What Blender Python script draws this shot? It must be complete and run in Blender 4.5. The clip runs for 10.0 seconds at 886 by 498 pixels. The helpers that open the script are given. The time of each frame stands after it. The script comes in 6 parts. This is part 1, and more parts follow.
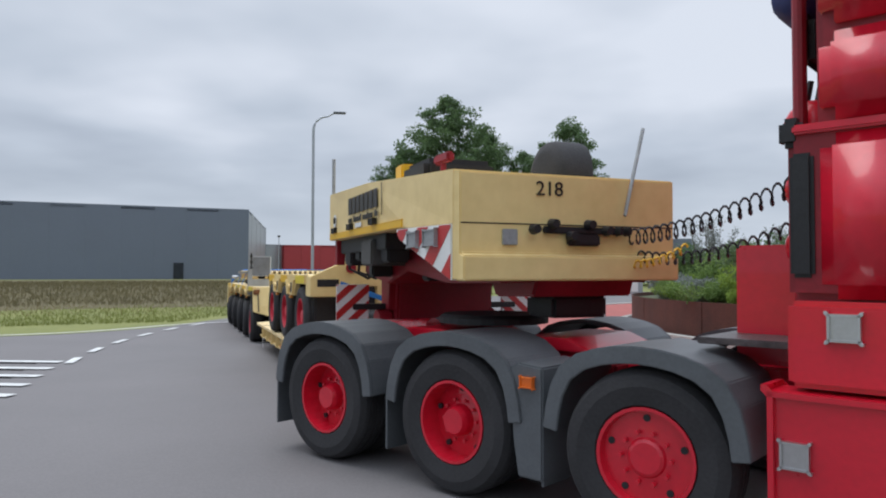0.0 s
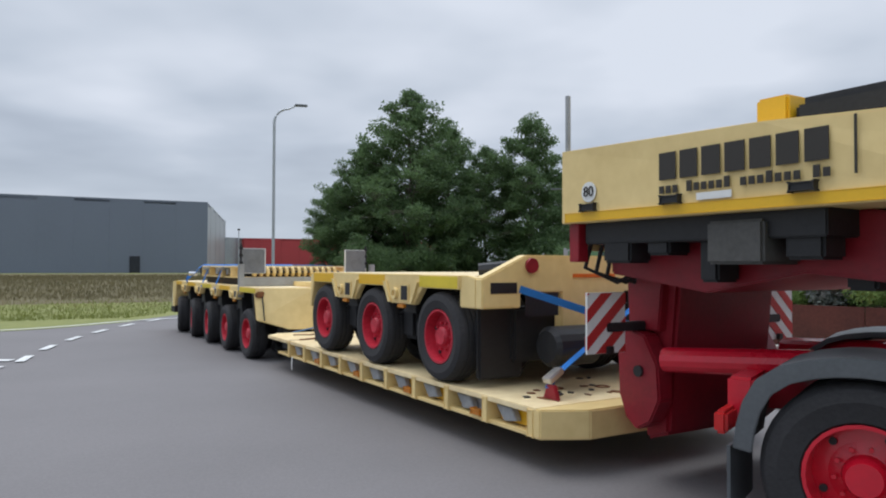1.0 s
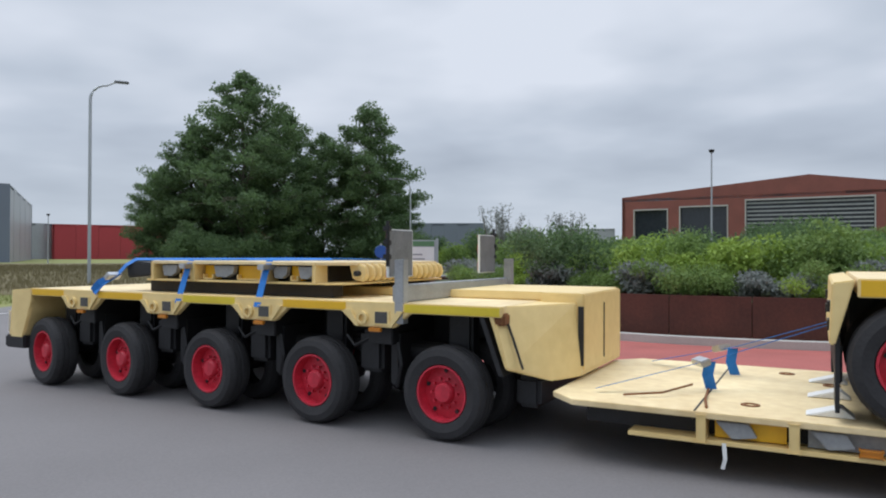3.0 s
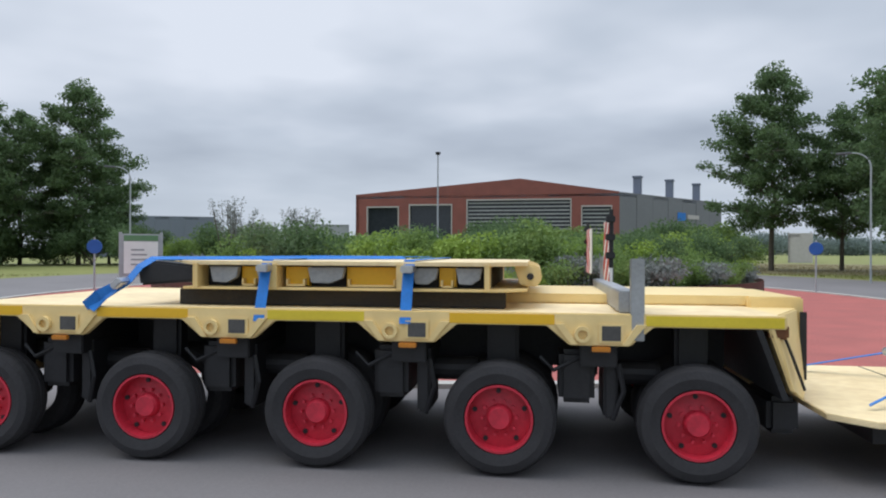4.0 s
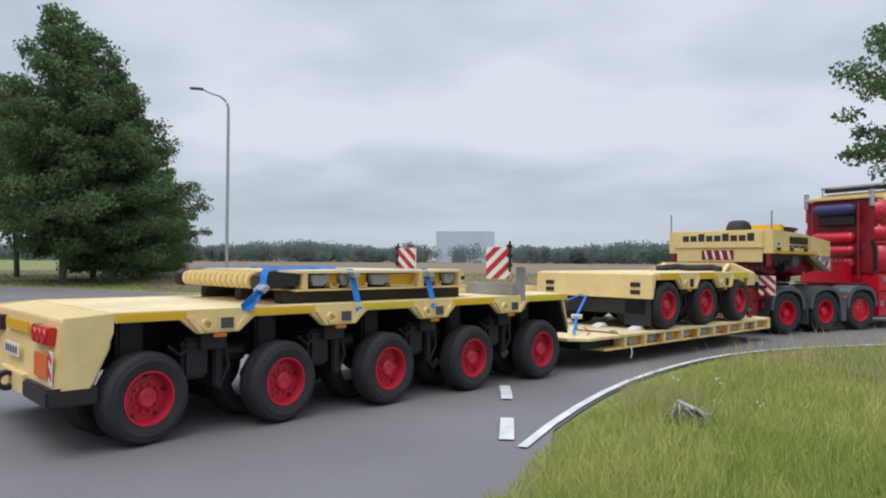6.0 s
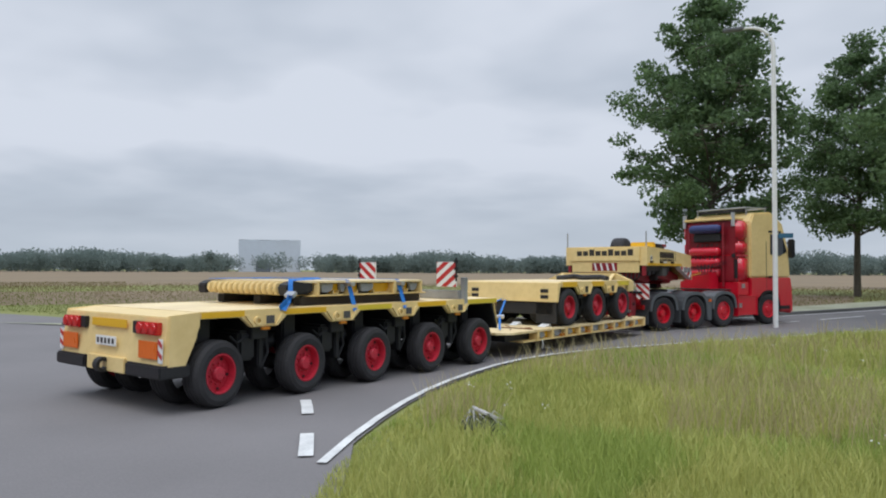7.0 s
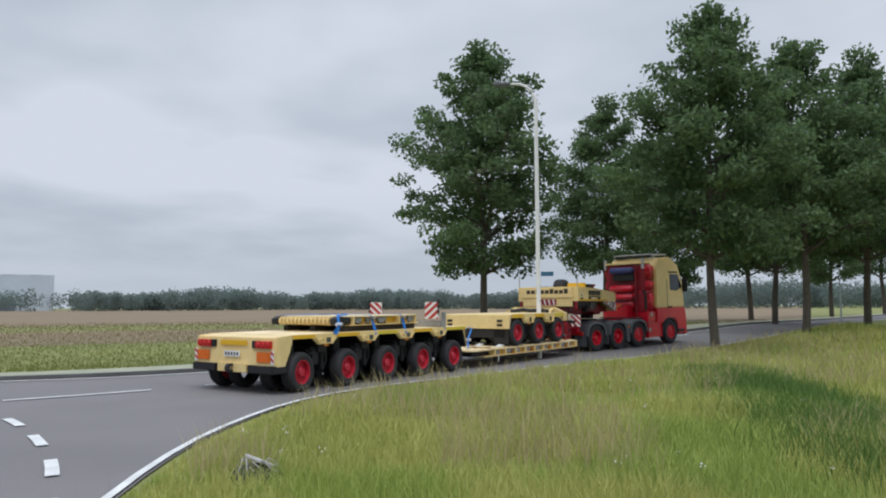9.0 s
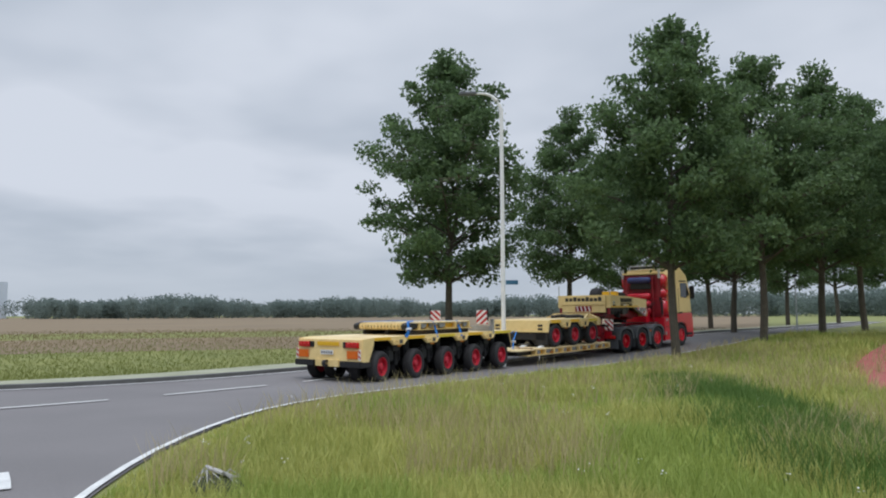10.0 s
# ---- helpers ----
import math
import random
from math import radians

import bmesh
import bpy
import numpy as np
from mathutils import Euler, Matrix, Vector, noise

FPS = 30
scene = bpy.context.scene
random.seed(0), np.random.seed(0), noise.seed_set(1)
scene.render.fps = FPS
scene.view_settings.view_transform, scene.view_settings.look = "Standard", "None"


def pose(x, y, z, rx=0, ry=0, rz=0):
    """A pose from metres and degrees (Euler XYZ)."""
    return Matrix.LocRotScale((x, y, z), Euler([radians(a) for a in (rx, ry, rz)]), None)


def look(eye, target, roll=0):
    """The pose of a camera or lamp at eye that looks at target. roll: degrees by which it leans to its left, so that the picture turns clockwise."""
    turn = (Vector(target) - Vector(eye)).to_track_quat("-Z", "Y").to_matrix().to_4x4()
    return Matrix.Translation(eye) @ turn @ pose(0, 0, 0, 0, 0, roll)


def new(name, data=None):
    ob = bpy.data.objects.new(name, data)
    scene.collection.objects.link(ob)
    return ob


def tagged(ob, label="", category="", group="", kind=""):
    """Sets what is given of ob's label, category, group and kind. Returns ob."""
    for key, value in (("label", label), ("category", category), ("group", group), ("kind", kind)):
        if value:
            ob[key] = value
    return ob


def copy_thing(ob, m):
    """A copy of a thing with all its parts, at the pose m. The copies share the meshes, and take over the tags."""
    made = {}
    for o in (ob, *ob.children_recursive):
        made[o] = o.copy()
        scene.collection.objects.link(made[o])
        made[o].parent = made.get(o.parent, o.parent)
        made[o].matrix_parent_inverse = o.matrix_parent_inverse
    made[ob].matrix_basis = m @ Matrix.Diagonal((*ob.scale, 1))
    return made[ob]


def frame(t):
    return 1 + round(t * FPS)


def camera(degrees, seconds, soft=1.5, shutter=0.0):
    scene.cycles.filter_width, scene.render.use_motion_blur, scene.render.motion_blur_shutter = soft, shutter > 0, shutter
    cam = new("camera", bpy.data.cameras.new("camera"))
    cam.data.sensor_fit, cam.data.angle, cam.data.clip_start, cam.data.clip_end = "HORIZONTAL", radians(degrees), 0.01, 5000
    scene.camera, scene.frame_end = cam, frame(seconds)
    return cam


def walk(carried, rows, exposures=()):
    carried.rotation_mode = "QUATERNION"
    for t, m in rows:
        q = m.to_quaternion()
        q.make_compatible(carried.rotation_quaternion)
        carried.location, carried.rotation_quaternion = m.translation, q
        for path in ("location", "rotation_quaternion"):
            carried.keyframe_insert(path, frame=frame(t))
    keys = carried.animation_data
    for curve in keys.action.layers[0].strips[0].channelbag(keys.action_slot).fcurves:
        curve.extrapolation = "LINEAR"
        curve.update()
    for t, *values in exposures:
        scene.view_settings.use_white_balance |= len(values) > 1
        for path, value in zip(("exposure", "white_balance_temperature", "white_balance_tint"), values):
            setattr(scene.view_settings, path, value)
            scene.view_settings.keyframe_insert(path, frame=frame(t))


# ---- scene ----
# Camera: a hand-held stand at a roundabout's corner, panning with the lorry. Azimuth 0 is +y.
cam = camera(63.8, 10.0, soft=2.0)
EYES = [(0, 0, 0, 1.66), (1.0, 0, 0, 1.71), (2.0, 0, 0, 1.755), (3.0, 0, 0, 1.78), (5.0, 0, 0, 1.785), (5.5, 0, 0, 1.79), (6.0, -0.01, -0.03, 1.82), (7.5, -0.03, -0.12, 1.88), (8.0, -0.04, -0.145, 1.90), (10.0, -0.04, -0.145, 1.91)]
PATH = [(0.0, 0.0, 1.86, -0.13), (0.5, -1.69, 1.59, -0.19), (1.0, -3.03, 1.35, -0.20), (1.5, -4.49, 1.11, -0.24), (2.0, -7.08, 0.87, -0.22),
        (2.5, -10.94, 0.61, -0.16), (3.0, -16.03, 0.44, -0.19), (3.2, -18.8, 0.40, -0.2), (4.3, -47.0, 0.10, -0.33), (4.5, -54.36, 0.09, -0.36), (5.0, -72.41, 0.26, -0.26),
        (5.5, -87.81, 0.44, -0.14), (6.0, -100.46, 0.92, -0.40), (6.2, -104.5, 1.1, -0.38), (7.3, -119.1, 2.05, -0.27), (7.5, -121.13, 2.30, -0.25), (8.0, -126.02, 3.12, -0.10),
        (8.5, -130.25, 4.01, 0.04), (9.0, -133.20, 4.63, 0.25), (9.5, -135.0, 5.02, 0.22), (10.0, -136.0, 5.27, 0.19)]


def eye_at(t):
    ts = [e[0] for e in EYES]
    return [float(np.interp(t, ts, [e[k] for e in EYES])) for k in (1, 2, 3)]


walk(cam, [(t, pose(*eye_at(t), 90 + p, r, y)) for t, y, p, r in PATH], [(0.0, 0.05), (2.0, 0.0), (4.4, 0.08), (5.5, 0.04), (7.5, -0.08), (10.0, -0.10)])

# ---- light: overcast sky ----
world = bpy.data.worlds.new("overcast_sky")
scene.world = world
world.use_nodes = True
WN, WL = world.node_tree.nodes, world.node_tree.links
WN.clear()


def wnode(kind, **kw):
    n = WN.new(kind)
    for k, v in kw.items():
        n.inputs[k].default_value = v
    return n


w_out, w_bg = WN.new("ShaderNodeOutputWorld"), wnode("ShaderNodeBackground", Strength=1.0)
w_geo, w_sep = WN.new("ShaderNodeTexCoord"), WN.new("ShaderNodeSeparateXYZ")
WL.new(w_geo.outputs["Generated"], w_sep.inputs[0])
# project the view direction onto a cloud layer, so that clouds flatten towards the horizon
w_z = WN.new("ShaderNodeMath"); w_z.operation = "ADD"; w_z.inputs[1].default_value = 0.16
WL.new(w_sep.outputs["Z"], w_z.inputs[0])
w_div = WN.new("ShaderNodeVectorMath"); w_div.operation = "DIVIDE"
w_comb = WN.new("ShaderNodeCombineXYZ")
for k in ("X", "Y", "Z"):
    WL.new(w_z.outputs[0], w_comb.inputs[k])
WL.new(w_geo.outputs["Generated"], w_div.inputs[0])
WL.new(w_comb.outputs[0], w_div.inputs[1])
w_n1 = wnode("ShaderNodeTexNoise", Scale=0.55, Detail=4.0, Roughness=0.45, Distortion=0.15)
w_n2 = wnode("ShaderNodeTexNoise", Scale=1.7, Detail=3.0, Roughness=0.45)
WL.new(w_div.outputs[0], w_n1.inputs["Vector"])
WL.new(w_div.outputs[0], w_n2.inputs["Vector"])
w_mix = wnode("ShaderNodeMix", Factor=0.3)
WL.new(w_n1.outputs["Fac"], w_mix.inputs["A"])
WL.new(w_n2.outputs["Fac"], w_mix.inputs["B"])
w_ramp = WN.new("ShaderNodeValToRGB")
w_ramp.color_ramp.elements[0].position, w_ramp.color_ramp.elements[0].color = 0.36, (0.39, 0.45, 0.55, 1)
w_ramp.color_ramp.elements[1].position, w_ramp.color_ramp.elements[1].color = 0.62, (0.75, 0.81, 0.92, 1)
e = w_ramp.color_ramp.elements.new(0.5); e.color = (0.55, 0.62, 0.73, 1)
WL.new(w_mix.outputs["Result"], w_ramp.inputs["Fac"])
w_hor = WN.new("ShaderNodeMapRange")
w_hor.inputs["From Min"].default_value, w_hor.inputs["From Max"].default_value = 0.0, 0.16
WL.new(w_sep.outputs["Z"], w_hor.inputs["Value"])
w_hmix = WN.new("ShaderNodeMix"); w_hmix.data_type = "RGBA"
w_hmix.inputs["A"].default_value = (0.56, 0.63, 0.72, 1)
WL.new(w_hor.outputs["Result"], w_hmix.inputs["Factor"])
WL.new(w_ramp.outputs["Color"], w_hmix.inputs["B"])
WL.new(w_hmix.outputs["Result"], w_bg.inputs["Color"])
# an overcast sky is brightest overhead
w_zen = WN.new("ShaderNodeMapRange")
w_zen.inputs["From Min"].default_value, w_zen.inputs["From Max"].default_value = 0.42, 0.95
w_zen.inputs["To Min"].default_value, w_zen.inputs["To Max"].default_value = 0.92, 2.6
WL.new(w_sep.outputs["Z"], w_zen.inputs["Value"])
WL.new(w_zen.outputs["Result"], w_bg.inputs["Strength"])
WL.new(w_bg.outputs[0], w_out.inputs[0])
sun = new("sun", bpy.data.lights.new("sun", "SUN"))
sun.data.energy, sun.data.angle, sun.data.color = 1.3, radians(40), (1.0, 0.98, 0.95)
sun.matrix_world = look((0, 0, 50), (18, -14, 0))

# ---- materials ----
MATS = {}


def mat(name, color, rough=0.6, metal=0.0, var=0.15, scale=3.0, fine=40.0, bump=0.1, tint=None, coat=0.0, per_object=0.0, island=0.0):
    """Painted, worn or raw surface: base colour varied at two scales, with a fine relief."""
    if name in MATS:
        return MATS[name]
    m = bpy.data.materials.new(name)
    m.use_nodes = True
    n, l = m.node_tree.nodes, m.node_tree.links
    b = n["Principled BSDF"]
    b.inputs["Roughness"].default_value, b.inputs["Metallic"].default_value = rough, metal
    b.inputs["Coat Weight"].default_value = coat
    tc = n.new("ShaderNodeTexCoord")
    a1, a2 = n.new("ShaderNodeTexNoise"), n.new("ShaderNodeTexNoise")
    for a, sc in ((a1, scale), (a2, fine)):
        a.inputs["Scale"].default_value, a.inputs["Detail"].default_value = sc, 5.0
        l.new(tc.outputs["Object"], a.inputs["Vector"])
    mx = n.new("ShaderNodeMix")
    mx.inputs["Factor"].default_value = 0.4
    l.new(a1.outputs["Fac"], mx.inputs["A"]); l.new(a2.outputs["Fac"], mx.inputs["B"])
    last = mx.outputs["Result"]
    for kind, amount, outlet in (("ShaderNodeObjectInfo", per_object, "Random"), ("ShaderNodeNewGeometry", island, "Random Per Island")):
        if amount:
            o, ad = n.new(kind), n.new("ShaderNodeMath")
            ad.operation = "MULTIPLY_ADD"
            ad.inputs[1].default_value = amount
            l.new(o.outputs[outlet], ad.inputs[0]); l.new(last, ad.inputs[2])
            last = ad.outputs[0]
    r = n.new("ShaderNodeValToRGB")
    lo = tint or [c * (1 - var) for c in color]
    hi = [min(1, c * (1 + var)) for c in color]
    r.color_ramp.elements[0].position, r.color_ramp.elements[1].position = 0.3, 0.68 + per_object + island
    r.color_ramp.elements[0].color, r.color_ramp.elements[1].color = (*lo, 1), (*hi, 1)
    l.new(last, r.inputs["Fac"]); l.new(r.outputs["Color"], b.inputs["Base Color"])
    rr = n.new("ShaderNodeMapRange")
    rr.inputs["To Min"].default_value, rr.inputs["To Max"].default_value = max(0.03, rough - 0.1), min(1, rough + 0.12)
    l.new(a1.outputs["Fac"], rr.inputs["Value"]); l.new(rr.outputs["Result"], b.inputs["Roughness"])
    if bump:
        bp = n.new("ShaderNodeBump")
        bp.inputs["Strength"].default_value, bp.inputs["Distance"].default_value = bump, 0.02
        l.new(a2.outputs["Fac"], bp.inputs["Height"]); l.new(bp.outputs["Normal"], b.inputs["Normal"])
    MATS[name] = m
    return m


def glow(name, color, strength):
    m = mat(name, color, 0.3, var=0.05, bump=0)
    b = m.node_tree.nodes["Principled BSDF"]
    b.inputs["Emission Color"].default_value, b.inputs["Emission Strength"].default_value = (*color, 1), strength
    return m


CREAM = mat("cream_paint", (0.84, 0.645, 0.300), 0.42, var=0.05, scale=1.1, fine=9, bump=0.015, tint=(0.73, 0.535, 0.225))
CREAM_DECK = mat("worn_cream_deck", (0.90, 0.745, 0.45), 0.5, var=0.05, scale=1.0, fine=9, bump=0.04, tint=(0.66, 0.48, 0.24))
YELLOW = mat("yellow_marking", (0.80, 0.46, 0.02), 0.4, var=0.06, scale=2, bump=0.02)
LEMON = mat("lemon_marking", (0.72, 0.55, 0.04), 0.4, var=0.08, scale=2, bump=0.02)
RED = mat("red_paint", (0.62, 0.008, 0.028), 0.3, var=0.12, scale=1.5, fine=25, bump=0.03, coat=0.4)
RED_DARK = mat("red_frame_paint", (0.25, 0.008, 0.018), 0.45, var=0.25, scale=2.5, fine=25, bump=0.06)
RIM_RED = mat("rim_red", (0.52, 0.022, 0.045), 0.5, var=0.25, scale=5, fine=30, bump=0.05)
RUBBER = mat("tyre_rubber", (0.028, 0.027, 0.029), 0.8, var=0.35, scale=4, fine=40, bump=0.2)
BLACK = mat("black_steel", (0.014, 0.014, 0.016), 0.55, var=0.4, scale=3, fine=30, bump=0.1)
FENDER = mat("grey_fender_plastic", (0.096, 0.104, 0.112), 0.45, var=0.2, scale=3, fine=50, bump=0.05)
STEEL = mat("galvanised_steel", (0.36, 0.37, 0.38), 0.45, metal=0.5, var=0.2, scale=4, fine=40, bump=0.08)
GREY = mat("grey_panel", (0.30, 0.31, 0.32), 0.5, var=0.25, scale=4, fine=30, bump=0.06)
POCKET = mat("dull_pocket_steel", (0.075, 0.072, 0.068), 0.6, var=0.3, scale=5, fine=30, bump=0.08)
BLUE = mat("blue_strap", (0.012, 0.165, 0.52), 0.65, var=0.2, scale=6, fine=60, bump=0.15)
WHITE = mat("white_paint", (0.78, 0.78, 0.76), 0.5, var=0.06, scale=3, bump=0.04)
SIGNRED = mat("sign_red", (0.50, 0.03, 0.03), 0.35, var=0.1, bump=0.02)
INK = mat("lettering_ink", (0.03, 0.025, 0.02), 0.5, var=0.1, bump=0)
ORANGE = mat("orange_reflector", (0.75, 0.15, 0.012), 0.3, var=0.1, bump=0)
AMBER = mat("amber_lens", (0.55, 0.20, 0.02), 0.3, var=0.1, bump=0)
TAIL = mat("red_lens", (0.55, 0.02, 0.02), 0.2, var=0.1, bump=0)
CHROME = mat("bare_metal", (0.55, 0.55, 0.56), 0.3, metal=0.9, var=0.1)
GLASS = mat("cab_glass", (0.02, 0.025, 0.03), 0.06, var=0.1, bump=0)
TIMBER = mat("dark_timber", (0.035, 0.030, 0.026), 0.8, var=0.3, scale=5, bump=0.2)


# ---- mesh helpers ----
def mesh_of(name, bm, materials, smooth=False):
    me = bpy.data.meshes.new(name)
    bm.normal_update()
    bm.to_mesh(me)
    bm.free()
    for m in materials if isinstance(materials, (list, tuple)) else [materials]:
        me.materials.append(m)
    if smooth:
        for p in me.polygons:
            p.use_smooth = True
    return me


def part(name, bm, material, parent, label="", smooth=False, m=None):
    ob = new(name, mesh_of(name, bm, material, smooth))
    ob.parent = parent
    if m is not None:
        ob.matrix_basis = m
    if label:
        tagged(ob, label)
    return ob


def thing(name, label, category, group="", kind="", m=None):
    ob = tagged(new(name), label, category, group, kind)
    if m is not None:
        ob.matrix_basis = m
    return ob


def box(x0, x1, y0, y1, z0, z1, bevel=0.0, bm=None, m=None, idx=0):
    bm = bm or bmesh.new()
    t = bmesh.new()
    bmesh.ops.create_cube(t, size=1)
    for v in t.verts:
        v.co = Vector(((x0 + x1) / 2 + v.co.x * (x1 - x0), (y0 + y1) / 2 + v.co.y * (y1 - y0), (z0 + z1) / 2 + v.co.z * (z1 - z0)))
    if bevel:
        bmesh.ops.bevel(t, geom=t.edges[:], offset=bevel, segments=2, affect="EDGES", clamp_overlap=True)
    return merge(bm, t, m, idx)


def merge(bm, t, m=None, idx=None):
    if m is not None:
        bmesh.ops.transform(t, matrix=m, verts=t.verts)
    if idx is not None:
        for f in t.faces:
            f.material_index = idx
    me = bpy.data.meshes.new("tmp")
    t.to_mesh(me)
    t.free()
    bm.from_mesh(me)
    bpy.data.meshes.remove(me)
    return bm


def prism(pts, a, b, axis="y", bevel=0.0, bm=None, m=None, idx=0):
    """A polygon, extruded along an axis from a to b. pts: (x, z) for y, (x, y) for z, (y, z) for x."""
    bm = bm or bmesh.new()
    t = bmesh.new()
    to = {"y": lambda p, h: (p[0], h, p[1]), "z": lambda p, h: (p[0], p[1], h), "x": lambda p, h: (h, p[0], p[1])}[axis]
    lo, hi = [t.verts.new(to(p, a)) for p in pts], [t.verts.new(to(p, b)) for p in pts]
    t.faces.new(lo); t.faces.new(hi[::-1])
    for i in range(len(pts)):
        j = (i + 1) % len(pts)
        t.faces.new((lo[j], lo[i], hi[i], hi[j]))
    bmesh.ops.recalc_face_normals(t, faces=t.faces)
    if bevel:
        bmesh.ops.bevel(t, geom=t.edges[:], offset=bevel, segments=2, affect="EDGES", clamp_overlap=True)
    return merge(bm, t, m, idx)


def lathe(profile, seg=32, bm=None, m=None, idx=0):
    """A profile of (radius, y) turned about the y axis."""
    bm = bm or bmesh.new()
    t = bmesh.new()
    rings = []
    for r, y in profile:
        rings.append([t.verts.new((r * math.cos(2 * math.pi * i / seg), y, r * math.sin(2 * math.pi * i / seg))) for i in range(seg)] if r > 1e-5 else [t.verts.new((0, y, 0))])
    for p, q in zip(rings, rings[1:]):
        for i in range(seg):
            j = (i + 1) % seg
            if len(p) == 1 and len(q) == 1:
                continue
            t.faces.new([p[0], q[j], q[i]] if len(p) == 1 else [p[i], p[j], q[0]] if len(q) == 1 else [p[i], p[j], q[j], q[i]])
    bmesh.ops.recalc_face_normals(t, faces=t.faces)
    return merge(bm, t, m, idx)


def tube(points, r, seg=8, bm=None, idx=0, r2=None):
    """A round bar or hose along points; tapers from r to r2."""
    bm = bm or bmesh.new()
    t = bmesh.new()
    pts = [Vector(p) for p in points]
    rings = []
    for i, p in enumerate(pts):
        d = (pts[min(i + 1, len(pts) - 1)] - pts[max(i - 1, 0)]).normalized()
        u = d.cross(Vector((0, 0, 1)) if abs(d.z) < 0.9 else Vector((1, 0, 0))).normalized()
        v = d.cross(u)
        rad = r + ((r2 if r2 is not None else r) - r) * i / max(1, len(pts) - 1)
        rings.append([t.verts.new(p + rad * (math.cos(2 * math.pi * k / seg) * u + math.sin(2 * math.pi * k / seg) * v)) for k in range(seg)])
    for a, b in zip(rings, rings[1:]):
        for k in range(seg):
            t.faces.new((a[k], a[(k + 1) % seg], b[(k + 1) % seg], b[k]))
    t.faces.new(rings[0][::-1]); t.faces.new(rings[-1])
    bmesh.ops.recalc_face_normals(t, faces=t.faces)
    return merge(bm, t, None, idx)


def ribbon(points, width, across, thick=0.006, bm=None, idx=0):
    """A flat webbing band along points, its width along 'across'."""
    bm = bm or bmesh.new()
    pts, a = [Vector(p) for p in points], Vector(across).normalized()
    for p, q in zip(pts, pts[1:]):
        n = (q - p).cross(a).normalized() * thick / 2
        w = a * width / 2
        vs = [bm.verts.new(c) for c in (p - w - n, p + w - n, p + w + n, p - w + n, q - w - n, q + w - n, q + w + n, q - w + n)]
        for f in ((0, 1, 2, 3), (7, 6, 5, 4), (0, 4, 5, 1), (1, 5, 6, 2), (2, 6, 7, 3), (3, 7, 4, 0)):
            bm.faces.new([vs[k] for k in f]).material_index = idx
    return bm


def text_mesh(body, size, depth=0.004):
    """Upright lettering in the x-z plane that reads along +x, seen from -y."""
    cu = bpy.data.curves.new("t", "FONT")
    cu.body, cu.size, cu.extrude, cu.align_x, cu.align_y = body, size, depth, "CENTER", "CENTER"
    ob = new("t", cu)
    me = bpy.data.meshes.new_from_object(ob.evaluated_get(bpy.context.evaluated_depsgraph_get()))
    bm = bmesh.new()
    bm.from_mesh(me)
    bpy.data.objects.remove(ob); bpy.data.curves.remove(cu); bpy.data.meshes.remove(me)
    bmesh.ops.transform(bm, matrix=pose(0, 0, 0, 90, 0, 0), verts=bm.verts)
    return bm


# ---- ground ----
RC, R_WALL, R_APRON, R_OUT = (15.3, 19.5), 9.8, 15.6, 22.9


def gz(x, y):
    """Ground level: flat round the junction, rising a little to the fields."""
    u = min(1, max(0, (math.hypot(x, y) - 26) / 28))
    return 0.65 * u * u * (3 - 2 * u)


def sheet(name, rings, material, label, category, kind="structure", lift=0.0):
    """A ruled surface through rows of (x, y), draped on the ground."""
    me = bpy.data.meshes.new(name)
    n = len(rings[0])
    vs = [(x, y, gz(x, y) + lift) for row in rings for x, y in row]
    fs = [(i * n + j, i * n + j + 1, (i + 1) * n + j + 1, (i + 1) * n + j) for i in range(len(rings) - 1) for j in range(n - 1)]
    me.from_pydata(vs, [], fs)
    bm = bmesh.new(); bm.from_mesh(me)
    bmesh.ops.recalc_face_normals(bm, faces=bm.faces)
    if sum(f.normal.z * f.calc_area() for f in bm.faces) < 0:
        bmesh.ops.reverse_faces(bm, faces=bm.faces)
    bm.to_mesh(me); bm.free()
    me.materials.append(material)
    return tagged(new(name, me), label, category, kind=kind)


def resample(pts, n):
    p = np.array(pts, float)
    d = np.r_[0, np.cumsum(np.hypot(*np.diff(p, axis=0).T))]
    s = np.linspace(0, d[-1], n)
    return list(zip(np.interp(s, d, p[:, 0]).tolist(), np.interp(s, d, p[:, 1]).tolist()))


def smooth_line(pts, n):
    """A Catmull-Rom line through pts, in n even steps."""
    p = [np.array(q, float) for q in pts]
    p = [2 * p[0] - p[1]] + p + [2 * p[-1] - p[-2]]
    out = []
    for a, b, c, d in zip(p, p[1:], p[2:], p[3:]):
        for u in np.linspace(0, 1, 16, endpoint=False):
            out.append(0.5 * (2 * b + (c - a) * u + (2 * a - 5 * b + 4 * c - d) * u * u + (3 * b - a - 3 * c + d) * u ** 3))
    out.append(p[-2])
    return resample(out, n)


def between(a, b, k):
    return [[(p[0] + (q[0] - p[0]) * i / k, p[1] + (q[1] - p[1]) * i / k) for i in range(k + 1)] for p, q in zip(a, b)]


def circle(r, a0, a1, n, c=RC):
    return [(c[0] + r * math.cos(radians(a0 + (a1 - a0) * i / (n - 1))), c[1] + r * math.sin(radians(a0 + (a1 - a0) * i / (n - 1)))) for i in range(n)]


